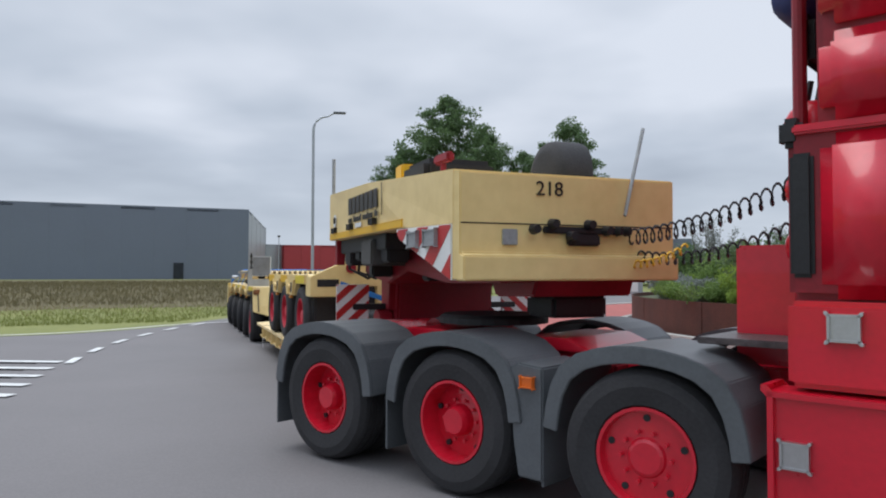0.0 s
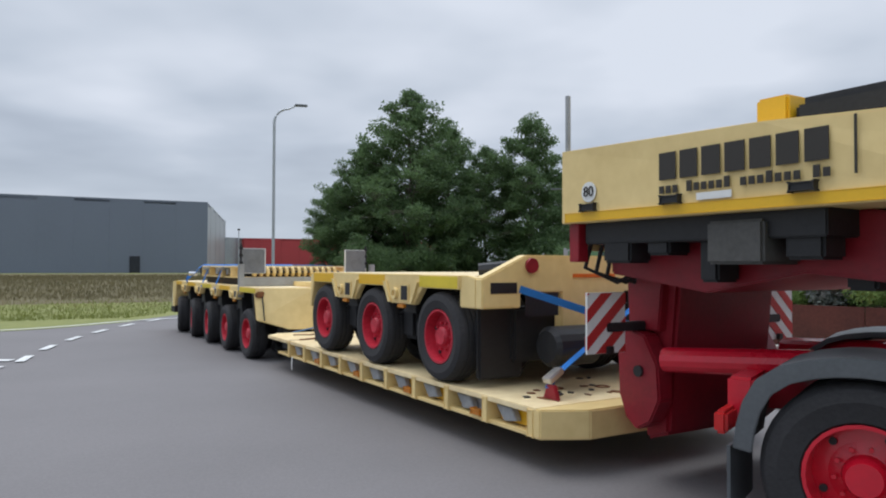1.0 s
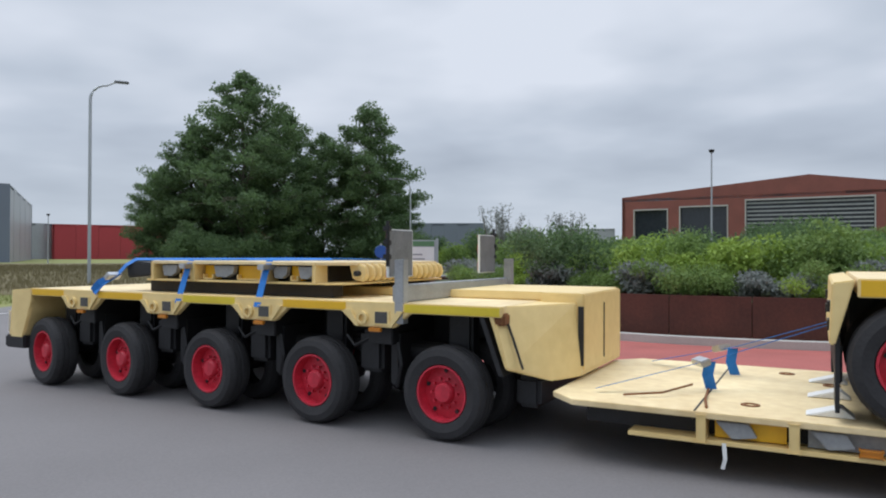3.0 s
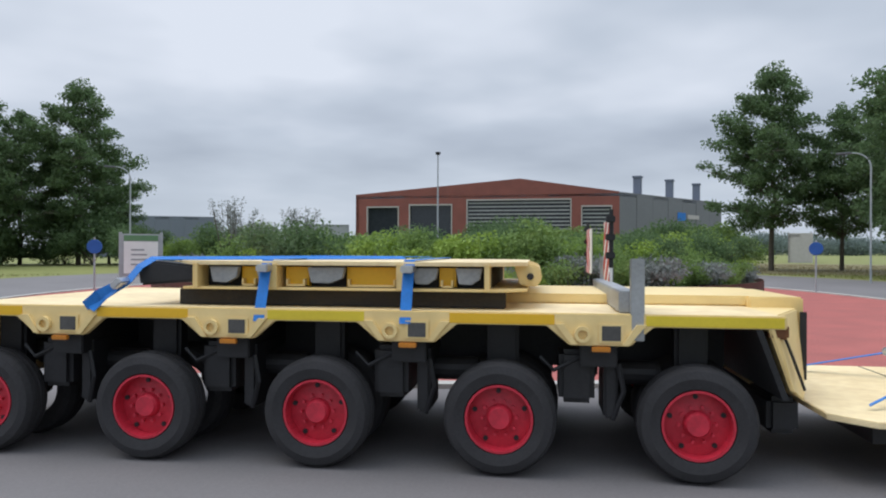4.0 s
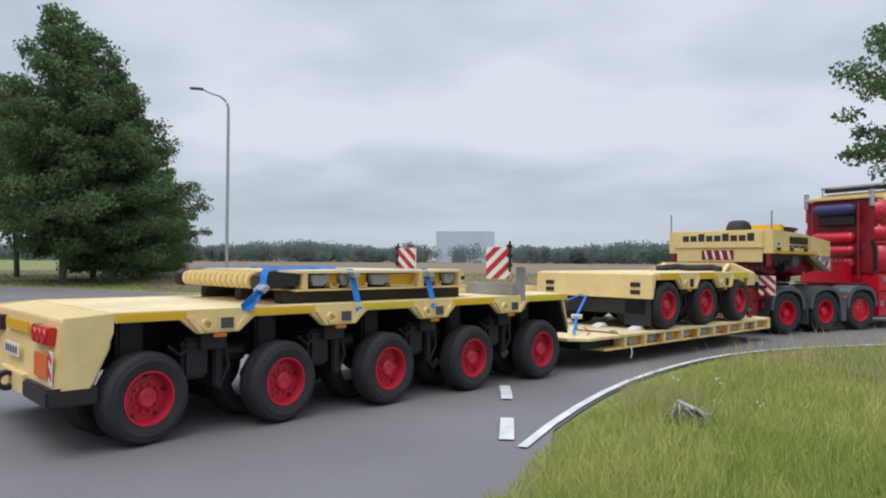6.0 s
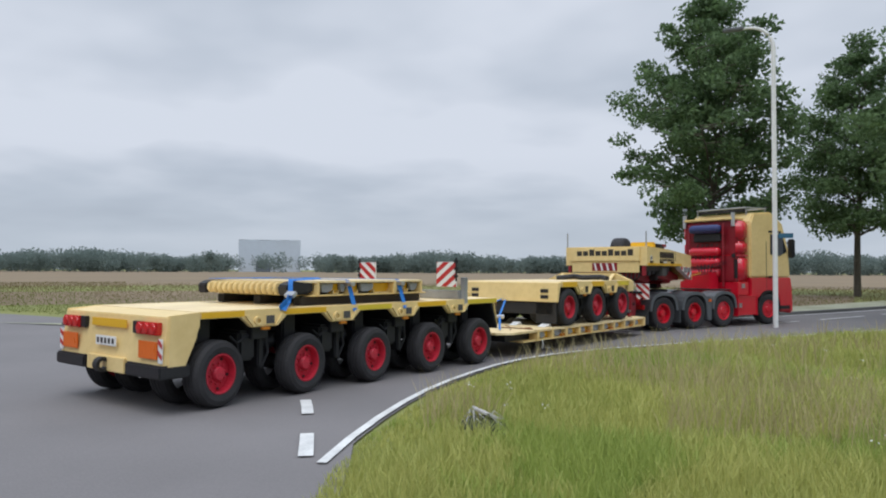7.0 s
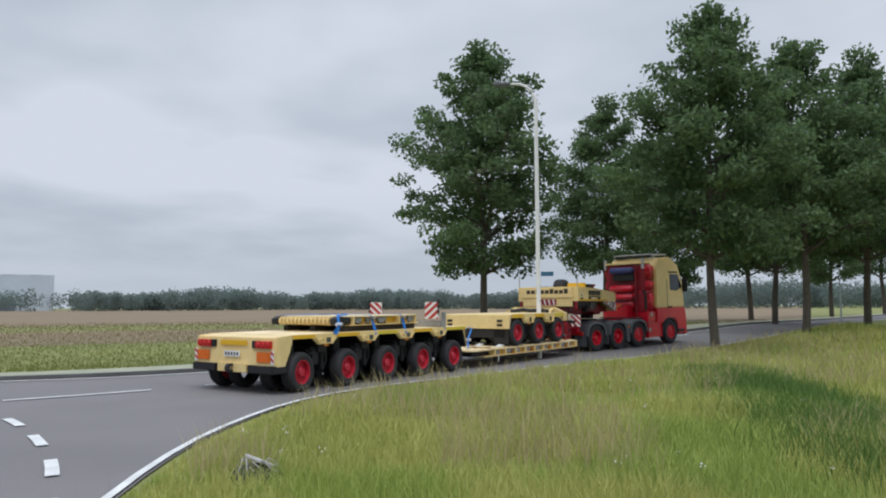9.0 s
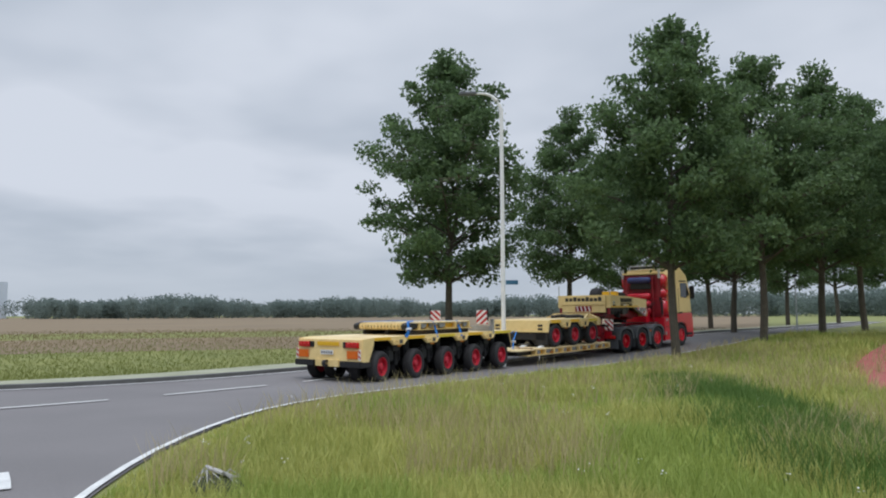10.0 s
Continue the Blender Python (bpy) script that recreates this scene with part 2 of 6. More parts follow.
def line_strip(name, pts, width, material, label, lift=0.05):
    """A painted line along pts."""
    left, right = [], []
    for i, p in enumerate(pts):
        a, b = np.array(pts[max(i - 1, 0)]), np.array(pts[min(i + 1, len(pts) - 1)])
        d = (b - a) / np.linalg.norm(b - a)
        nrm = np.array((-d[1], d[0])) * width / 2
        left.append(tuple(np.array(p) + nrm)); right.append(tuple(np.array(p) - nrm))
    return sheet(name, between(left, right, 1), material, label, "road marking", lift=lift)


ASPHALT = mat("asphalt", (0.176, 0.164, 0.164), 0.85, var=0.16, scale=0.35, fine=45, bump=0.12)
PAINT = mat("road_paint", (0.72, 0.72, 0.70), 0.6, var=0.12, scale=3, fine=30, bump=0.05, tint=(0.50, 0.50, 0.49))
MEADOW = mat("meadow", (0.20, 0.205, 0.060), 0.9, var=0.2, scale=0.25, fine=3, bump=0.3, tint=(0.15, 0.17, 0.045))
FIELD = mat("grain_field", (0.205, 0.150, 0.088), 0.95, var=0.18, scale=0.06, fine=1.5, bump=0.3)
PAVER = mat("red_pavers", (0.36, 0.10, 0.085), 0.8, var=0.2, scale=1, fine=20, bump=0.2)
CORTEN = mat("rusty_steel", (0.085, 0.030, 0.020), 0.8, var=0.35, scale=1.5, fine=20, bump=0.15)
CONCRETE = mat("pale_concrete", (0.42, 0.41, 0.38), 0.8, var=0.15, scale=1, fine=30, bump=0.15)

radii = [0, 2, 4, 6, 8, 10, 12, 14, 16, 18, 20, 22, 24, 26, 28, 30, 32, 34, 36, 38, 40, 42, 44, 46, 50, 60, 80, 120, 200, 400, 900, 2000, 4500]
sheet("ground", [circle(r, 0, 360, 145, (0, 0)) for r in radii], MEADOW, "mown and wild grass verge round the roundabout", "grass")
# carriageway: the ring, the exit road and the entry beside the camera
EDGE_NEAR = [(1.5, -1.6), (3.4, -1.0), (5.4, -1.5), (7.3, -2.62), (9.5, -4.38), (11.2, -6.2), (12.45, -8.0), (13.2, -10.0), (13.5, -12.0), (13.8, -16), (14.2, -24), (15.2, -40), (18.5, -70), (26, -120)]
EDGE_FAR = [(30.5, 3.0), (26.0, 0.8), (24.2, -0.6), (22.8, -2.1), (21.6, -4.4), (20.6, -6.8), (20.15, -9.6), (20.25, -12.5), (20.6, -15), (20.6, -18), (20.3, -22), (20.0, -27), (20.0, -40), (22.0, -70), (28.5, -120)]
road_near, road_far = smooth_line(EDGE_NEAR, 120), smooth_line(EDGE_FAR, 120)
sheet("road", between(circle(R_APRON, 0, 360, 145), circle(R_OUT + 0.6, 0, 360, 145), 4), ASPHALT, "grey asphalt lane of a roundabout", "road", lift=0.030)
sheet("road", between(road_near, road_far, 10), ASPHALT, "grey asphalt road leaving the roundabout", "road", lift=0.024)
sheet("road", between(smooth_line([(-6, 24.5), (-7.9, 22), (-11.1, 18), (-22, 15), (-60, 12)], 60), smooth_line([(6.0, -1.2), (3.4, -1.3), (-2, -4), (-14, -5), (-60, -7)], 60), 14), ASPHALT, "grey asphalt mouth of a side road", "road", lift=0.018)
sheet("pavement", between(circle(R_WALL, 0, 360, 145), circle(R_APRON, 0, 360, 145), 3), PAVER, "red paved overrun apron of the roundabout", "pavement", lift=0.05)
# markings
line_strip("road_marking", [(p[0] + 0.05, p[1] + 0.06) for p in road_near if p[0] > 6.5], 0.10, PAINT, "solid white line along the road edge")
line_strip("road_marking", smooth_line([(p[0] - 0.35, p[1]) for p in EDGE_FAR[3:]], 90), 0.12, PAINT, "solid white line along the far edge")
line_strip("road_marking", smooth_line([(-5.8, 23.5), (-7.9, 22.0), (-11.1, 18.0), (-22, 15.4)], 40), 0.15, PAINT, "solid white line along the entry")
def dashes(pts, gap, length, width, group):
    """Single painted blocks along a line."""
    d, s = np.r_[0, np.cumsum([math.dist(a, b) for a, b in zip(pts, pts[1:])])], 0
    while s + length < d[-1]:
        seg = [(float(np.interp(s + u * length, d, [p[0] for p in pts])), float(np.interp(s + u * length, d, [p[1] for p in pts]))) for u in (0, 0.5, 1)]
        tagged(line_strip("road_marking", seg, width, PAINT, "white painted dash on the asphalt"), group=group)
        s += length + gap


dashes(smooth_line([(6.85, -1.95), (7.83, -2.23), (9.8, -2.74), (12.0, -3.05), (14.0, -3.14), (16.0, -3.02), (18.5, -2.6)], 90), 1.10, 0.98, 0.15, "dashes of the roundabout edge")
for k in range(5):
    x, y = 17.15 + 0.95 * k, -2.88 + 0.25 * k
    tagged(line_strip("road_marking", [(x, y), (x - 0.06, y - 0.68)], 0.50, PAINT, "white block marking across the lane"), group="block markings")
dashes(circle(22.95, 173, 199, 60), 0.95, 0.85, 0.15, "dashes of the entry")
dashes(smooth_line([(16.75, -3.65), (16.5, -6.5), (16.75, -10.7), (17.2, -14), (17.4, -17), (18, -26), (19.2, -40)], 90), 1.3, 2.9, 0.12, "centre line dashes")
for i in range(5):
    x, y = -5.6 - 0.30 * i, 9.3 + 0.86 * i
    tagged(line_strip("road_marking", [(x, y), (x - 1.6 - 0.1 * i, y + 0.15)], 0.22, PAINT, "white hatch bar on the asphalt"), group="hatch bars")

# ---- kerbs, island ----
def ring_wall(name, r0, r1, z0, z1, a0, a1, n, material, label, category, kind="structure", c=RC, parent=None):
    bm = bmesh.new()
    o, i = circle(r1, a0, a1, n, c), circle(r0, a0, a1, n, c)
    rows = [[bm.verts.new((p[0], p[1], gz(*p) + z)) for p, z in ((i[k], z0), (i[k], z1), (o[k], z1), (o[k], z0))] for k in range(n)]
    for a, b in zip(rows, rows[1:]):
        for k in range(4):
            bm.faces.new((a[k], a[(k + 1) % 4], b[(k + 1) % 4], b[k]))
    for row in (rows[0], rows[-1]):
        bm.faces.new(row)
    bmesh.ops.recalc_face_normals(bm, faces=bm.faces)
    if parent is not None:
        return part(name, bm, material, parent)
    return tagged(new(name, mesh_of(name, bm, material)), label, category, kind=kind)


island_wall = thing("island_wall", "curved rusty steel retaining wall of the central island", "wall", kind="structure")
for k in range(40):
    ring_wall("steel_panel", R_WALL - 0.02, R_WALL + 0.012 * (k % 2), -0.1, 0.98, 9 * k + 0.04, 9 * k + 8.96, 5, CORTEN, "", "", parent=island_wall)
ring_wall("kerb", R_WALL + 0.25, R_WALL + 0.50, 0, 0.20, 0, 360, 145, CONCRETE, "pale concrete kerb round the island", "kerb")
ring_wall("kerb", R_APRON - 0.12, R_APRON + 0.12, 0, 0.09, 0, 360, 145, CONCRETE, "low concrete kerb round the red apron", "kerb")
SOIL = mat("planted_soil", (0.06, 0.07, 0.03), 0.95, var=0.3, scale=1, fine=10, bump=0.4)
bm = bmesh.new()
rows = [[bm.verts.new((*p, 0.86 + 0.5 * (1 - (r / R_WALL) ** 2))) for p in circle(max(r, 0.01), 0, 360, 49)] for r in (R_WALL - 0.03, 7, 4, 2, 0)]
for a, b in zip(rows, rows[1:]):
    for k in range(48):
        bm.faces.new((a[k], a[k + 1], b[k + 1], b[k]))
tagged(new("island_ground", mesh_of("island_ground", bm, SOIL)), "planted earth mound of the central island", "ground", kind="structure")


def kerb_line(pts, w, h, label):
    bm = bmesh.new()
    rows = []
    for i, p in enumerate(pts):
        a, b = np.array(pts[max(i - 1, 0)]), np.array(pts[min(i + 1, len(pts) - 1)])
        d = (b - a) / np.linalg.norm(b - a)
        nrm = np.array((-d[1], d[0])) * w / 2
        l, r = np.array(p) + nrm, np.array(p) - nrm
        g = gz(*p)
        rows.append([bm.verts.new((*l, g)), bm.verts.new((*l, g + h)), bm.verts.new((*r, g + h)), bm.verts.new((*r, g))])
    for a, b in zip(rows, rows[1:]):
        for k in range(4):
            bm.faces.new((a[k], a[(k + 1) % 4], b[(k + 1) % 4], b[k]))
    bmesh.ops.recalc_face_normals(bm, faces=bm.faces)
    # the dark grey paints the kerb's shadow line onto the whole kerb
    tagged(new("kerb", mesh_of("kerb", bm, mat("shaded_kerb", (0.13, 0.13, 0.125), 0.85, var=0.3, scale=1, fine=20, bump=0.15))), label, "kerb", kind="structure")


sheet("footpath", between(smooth_line([(p[0] + 0.22, p[1]) for p in EDGE_FAR[1:]], 90), smooth_line([(p[0] + 2.7, p[1] + 0.3 + max(0, 2.2 + 0.8 * p[1])) for p in EDGE_FAR[1:]], 90), 3), mat("mossy_paving", (0.33, 0.33, 0.25), 0.9, var=0.2, scale=0.8, fine=25, bump=0.3, tint=(0.23, 0.24, 0.15)), "pale mossy paved strip behind the kerb", "pavement", lift=0.06)
kerb_line(smooth_line([(p[0] + 0.12, p[1]) for p in EDGE_FAR[1:]], 90), 0.25, 0.14, "kerb along the far road edge, its shadow painted in")


def at(az, d):
    """A place at an azimuth (degrees, to the left of +y) and distance from the stand."""
    return (-d * math.sin(radians(az)), d * math.cos(radians(az)))


# strips of other growth: crop field, tall verges, red cycle path
sheet("field", [[at(a, r) for a in np.linspace(-78, -146, 56)] for r in (37, 41, 46, 60, 80, 120, 200, 330, 520)], FIELD, "dry brown grain field reaching to the woods", "field", lift=0.012)
sheet("field", [[at(a, r) for a in np.linspace(-146, -160.5, 16)] for r in (60, 80, 120, 200, 330, 520)], FIELD, "dry field behind the roadside trees", "field", lift=0.012)
TALLGRASS = mat("tall_dry_grass", (0.135, 0.112, 0.052), 0.95, var=0.2, scale=0.3, fine=4, bump=0.4)
sheet("verge", [[at(a, r) for a in np.linspace(6, 50, 40)] for r in (33, 36, 40, 44, 48, 52, 60, 75, 90)], TALLGRASS, "band of tall dry grass before the warehouse", "grass", lift=0.012)
sheet("verge", [[at(a, r) for a in np.linspace(-58, -84, 30)] for r in (46, 52, 60, 80)], mat("dry_verge", (0.185, 0.160, 0.075), 0.95, var=0.2, scale=0.3, fine=4, bump=0.4), "band of dry grass below the trees", "grass", lift=0.03)
sheet("cycle_path", between(smooth_line([(-2, -17.6), (4.5, -20.2), (6.9, -26.2), (8.2, -35), (10.5, -60)], 60), smooth_line([(-2, -20.2), (2.4, -22.4), (4.4, -28), (5.8, -37), (8.0, -61)], 60), 3), PAVER, "red cycle path in the grass", "path", lift=0.05)

# ---- buildings ----
CLAD = mat("dark_cladding", (0.158, 0.183, 0.235), 0.5, var=0.05, scale=0.2, fine=4, bump=0.05)
CLAD_PALE = mat("pale_cladding", (0.34, 0.36, 0.39), 0.4, metal=0.2, var=0.12, scale=0.2, fine=3, bump=0.05)
CLAD_RED = mat("red_cladding", (0.36, 0.035, 0.045), 0.5, var=0.10, scale=0.2, fine=4, bump=0.05)
BRICK = mat("red_brick", (0.235, 0.082, 0.068), 0.85, var=0.18, scale=0.6, fine=9, bump=0.2)
# blue-grey near the sky's tone: the far block's haze is in the colour
HAZEGREY = mat("haze_toned_concrete", (0.58, 0.64, 0.70), 0.8, var=0.06, scale=0.05, fine=0.5, bump=0)
WINDOW = mat("dark_glazing", (0.03, 0.035, 0.045), 0.12, var=0.2, bump=0)
FRAMEGREY = mat("pale_frame", (0.45, 0.43, 0.42), 0.6, var=0.08)


def wall_slab(parent, name, a, b, z0, z1, material, thick=0.3, label="", out=0.0, ztop=None):
    """A slab from a to b in plan; out moves it along its outer normal (to the right of a to b)."""
    a, b = Vector((*a, 0)), Vector((*b, 0))
    d = (b - a).normalized()
    n = Vector((d.y, -d.x, 0))
    p = [a + n * out, b + n * out, b + n * (out - thick), a + n * (out - thick)]
    bm = bmesh.new()
    zt = ztop or (z1, z1)
    lo = [bm.verts.new((v.x, v.y, z0)) for v in p]
    hi = [bm.verts.new((v.x, v.y, zt[k])) for v, k in zip(p, (0, 1, 1, 0))]
    bm.faces.new(lo[::-1]); bm.faces.new(hi)
    for k in range(4):
        bm.faces.new((lo[k], lo[(k + 1) % 4], hi[(k + 1) % 4], hi[k]))
    bmesh.ops.recalc_face_normals(bm, faces=bm.faces)
    return part(name, bm, material, parent, label)


def lerp2(a, b, u):
    return (a[0] + (b[0] - a[0]) * u, a[1] + (b[1] - a[1]) * u)


def roof_slab(parent, corners, z, material):
    part("roof", prism(corners, z - 0.3, z, "z"), material, parent, "flat roof")


def warehouse():
    t = thing("warehouse", "large dark grey clad warehouse with a pale side wall", "building")
    c, e = at(15.3, 100), at(14.02, 141)
    left = Vector((-math.cos(radians(23.6)), -math.sin(radians(23.6)), 0)) * 95
    l = (c[0] + left.x, c[1] + left.y)
    el = (e[0] + left.x, e[1] + left.y)
    z1 = 10.1
    n = 24
    for k in range(n):
        wall_slab(t, "cladding_panel", lerp2(l, c, k / n + 0.00004), lerp2(l, c, (k + 1) / n - 0.00004), 0.5, z1, CLAD, 0.4, out=0.004 * (k % 2))
    for k in range(8):
        wall_slab(t, "cladding_panel", lerp2(c, e, k / 8 + 0.001), lerp2(c, e, (k + 1) / 8 - 0.001), 0.5, z1 - 0.1, CLAD_PALE, 0.4, "pale side cladding" if k == 0 else "", out=0.02 * (k % 2))
    wall_slab(t, "wall", e, el, 0.5, z1, CLAD, 0.4)
    wall_slab(t, "wall", el, l, 0.5, z1, CLAD, 0.4)
    roof_slab(t, [l, c, e, el], z1 - 0.2, CLAD)
    u = 0.90
    wall_slab(t, "door", lerp2(l, c, u), lerp2(l, c, u + 0.013), 0.6, 2.8, WINDOW, 0.2, "dark door", out=0.1)


def plain_hall(name, label, a0, d0, a1, d1, depth, z1, material, panels):
    t = thing(name, label, "building")
    a, b = at(a0, d0), at(a1, d1)
    d = Vector((b[0] - a[0], b[1] - a[1], 0)).normalized()
    n = Vector((-d.y, d.x, 0)) * depth
    c, e = (b[0] + n.x, b[1] + n.y), (a[0] + n.x, a[1] + n.y)
    for k in range(panels):
        wall_slab(t, "cladding_panel", lerp2(a, b, (k + 0.004) / panels), lerp2(a, b, (k + 0.996) / panels), 0.4, z1, material, 0.3, out=0.02 * (k % 2))
    for p, q in ((b, c), (c, e), (e, a)):
        wall_slab(t, "wall", p, q, 0.4, z1 - 0.02, material, 0.3)
    roof_slab(t, [a, b, c, e], z1 - 0.15, material)
    return t


warehouse()
plain_hall("industrial_hall", "pale grey link building beside the warehouse", 14.3, 150, 12.75, 152, 30, 7.3, CLAD_PALE, 3)
plain_hall("industrial_hall", "bright red clad industrial hall", 12.72, 150, -4, 160, 30, 7.2, CLAD_RED, 12)
plain_hall("industrial_hall", "low dark grey hall behind the shrubs", -11, 120, -19.27, 118, 25, 7.0, CLAD, 8)
plain_hall("industrial_hall", "small distant grey building", -26, 150, -29.6, 150, 20, 7.2, CLAD_PALE, 3)
far_block = plain_hall("office_block", "tall far block with haze painted into its pale grey", -99.9, 420, -104.6, 420, 30, 19.0, HAZEGREY, 6)
plain_hall("industrial_hall", "small dark gate building before the far block", -101.2, 400, -102.3, 400, 10, 6.0, CLAD, 2)
plain_hall("industrial_hall", "low white building behind the trees", -63.0, 90, -64.6, 90, 10, 4.0, FRAMEGREY, 2)


def brick_building():
    t = thing("brick_building", "red brick building with tall glazed bays and a grey wing", "building")
    L, R, E = at(-30.14, 85), at(-51.05, 80), at(-58.5, 101)
    d = Vector((R[0] - L[0], R[1] - L[1], 0)).normalized()
    # the wall runs so that its right-hand side faces the stand
    bays = [(0.045, 0.175, 7.0), (0.215, 0.385, 7.2), (0.44, 0.83, 7.7), (0.865, 0.975, 6.9)]
    ridge = lambda u: 8.4 + 1.6 * (1 - abs(u - 0.64) / (0.64 if u < 0.64 else 0.36))
    edges = [0] + [v for b in bays for v in b[:2]] + [1]
    cuts = sorted(set(edges + [0.64]))
    for a, b in zip(cuts, cuts[1:]):
        m = (a + b) / 2
        bay = next((q for q in bays if q[0] <= m <= q[1]), None)
        wall_slab(t, "wall", lerp2(L, R, a), lerp2(L, R, b), bay[2] if bay else 0.5, 9, BRICK, 0.5, "red brick wall" if a == 0 else "", ztop=(ridge(a), ridge(b)))
    for a, b, z in bays:
        win = wall_slab(t, "window", lerp2(L, R, a), lerp2(L, R, b), 0.6, z, WINDOW, 0.1, "dark glazed bay", out=-0.3)
        for u in (a, b - 0.004):
            wall_slab(win, "frame", lerp2(L, R, u), lerp2(L, R, u + 0.004), 0.6, z, FRAMEGREY, 0.3, out=0.06)
        wall_slab(win, "frame", lerp2(L, R, a), lerp2(L, R, b), z - 0.15, z, FRAMEGREY, 0.3, out=0.07)
        if b > 0.43:
            zz = 3.4
            while zz < z - 0.3:
                wall_slab(win, "blind_slat", lerp2(L, R, a + 0.006), lerp2(L, R, b - 0.006), zz, zz + 0.10, GREY, 0.06, ztop=(zz + 0.16, zz + 0.16), out=-0.12)
                zz += 0.42
            for k in range(5):
                u = a + 0.10 + (b - a - 0.14) * k / 5
                if b - a > 0.2:
                    wall_slab(win, "blind", lerp2(L, R, u), lerp2(L, R, u + 0.022), 2.4, 3.5, FRAMEGREY, 0.05, out=-0.15)
    for k in range(7):
        wall_slab(t, "cladding_panel", lerp2(R, E, (k + 0.01) / 7), lerp2(R, E, (k + 0.99) / 7), 0.5, 8.35, GREYWING, 0.3, "grey clad wing" if k == 0 else "", out=0.02 * (k % 2))
    n = Vector((-d.y, d.x, 0)) * 40
    Lb, Eb = (L[0] + n.x, L[1] + n.y), (E[0] + n.x * 0.6, E[1] + n.y * 0.6)
    wall_slab(t, "wall", Eb, Lb, 0.5, 8.3, BRICK, 0.4)
    wall_slab(t, "wall", Lb, L, 0.5, 8.3, BRICK, 0.4)
    roof_slab(t, [L, R, E, Eb, Lb], 8.2, CLAD)
    for u, h in ((0.25, 2.0), (0.55, 1.8), (0.83, 1.5)):
        p = lerp2(R, E, u)
        bm = box(-0.45, 0.45, -0.45, 0.45, 8.0, 8.3 + h + u, 0.03)
        box(-0.55, 0.55, -0.55, 0.55, 8.1 + h + u, 8.32 + h + u, 0.03, bm)
        part("chimney", bm, CLAD, t, "dark square chimney", m=pose(p[0] - 0.5, p[1] + 1.2, 0, 0, 0, 30))
    wall_slab(t, "logo", lerp2(R, E, 0.52), lerp2(R, E, 0.60), 5.6, 6.6, BLUE, 0.05, "blue logo shape", out=0.08)
    wall_slab(t, "logo", lerp2(R, E, 0.62), lerp2(R, E, 0.74), 5.9, 6.4, FRAMEGREY, 0.05, out=0.08)


GREYWING = mat("grey_wing_cladding", (0.15, 0.16, 0.175), 0.5, var=0.1, scale=0.2, fine=3, bump=0.05)
brick_building()

# ---- street furniture ----
LAMPGREY = mat("lamp_grey", (0.40, 0.43, 0.45), 0.45, metal=0.3, var=0.1, scale=2)


def street_lamp(az, d, top, arm, heading, label, material=LAMPGREY, flat=False, r=0.085):
    """A tapered post with a bent arm; heading: azimuth of the arm as a plan direction in degrees."""
    x, y = at(az, d)
    t = thing("street_lamp", label, "street lamp", "street lamps", m=pose(x, y, gz(x, y), 0, 0, heading))
    h = top - gz(x, y)
    pts = [(0, 0, 0), (0, 0, h * 0.5), (0, 0, h - 0.9)]
    n = 7
    for k in range(1, n + 1):
        a = radians(90 * k / n)
        rr = 0.75
        pts.append((rr * (1 - math.cos(a)), 0, h - 0.9 + rr * math.sin(a)))
    pts.append((arm, 0, h - 0.15 + (0.0 if flat else 0.22)))
    part("post", tube(pts, r, 10, r2=r * 0.45), material, t, "tapered steel post")
    z = h - 0.15 + (0.0 if flat else 0.22)
    part("lamp_head", box(arm - 0.1, arm + 0.6, -0.13, 0.13, z - 0.05, z + 0.06, 0.04), mat("lamp_head_grey", (0.16, 0.17, 0.18), 0.5), t, "flat lamp head", m=pose(0, 0, 0))
    return t


def plan(az_from, d_from, az_to, d_to):
    a, b = at(az_from, d_from), at(az_to, d_to)
    return math.degrees(math.atan2(b[1] - a[1], b[0] - a[0]))


street_lamp(10.4, 39, 10.25, 1.15, plan(10.4, 39, 8.3, 39), "tall grey street lamp with a curved arm")
street_lamp(-83.6, 38, 10.35, 1.3, plan(-83.6, 38, -80.8, 38), "tall grey street lamp with a curved arm")
street_lamp(-68.15, 40, 6.8, 0.9, plan(-68.15, 40, -66.5, 40), "slender pale street lamp before the trees", LAMPGREY, True, 0.05)
street_lamp(-13.4, 48, 7.0, 0.9, plan(-13.4, 48, -12, 48), "slender pale street lamp before the trees", LAMPGREY, True, 0.055)
lamp5 = street_lamp(-141.1, 26.3, 10.35, 1.0, plan(-141.1, 26.3, -138.3, 26.3), "white street lamp in the grass verge", WHITE, True)
part("street_name_plate", box(0.1, 0.55, -0.015, 0.015, 3.0, 3.16, 0.004), mat("sign_teal", (0.03, 0.12, 0.20), 0.4), lamp5, "blue street name plate", m=pose(0, 0, 0, 0, 0, 180))
for az, d, top in ((-36.7, 50, 8.95), (13.0, 90, 6.3), (2.6, 80, 5.2), (-162.4, 60, 5.0)):
    x, y = at(az, d)
    t = thing("light_mast", "slender grey mast with a small lamp", "mast", "masts", m=pose(x, y, gz(x, y)))
    part("post", tube([(0, 0, 0), (0, 0, top - 0.9)], 0.07, 8, r2=0.045), LAMPGREY, t)
    part("lamp_head", lathe([(0, -0.12), (0.14, -0.12), (0.2, 0.06), (0, 0.1)], 12), BLACK, t, m=pose(0, 0, top - 0.9, 90, 0, 0))


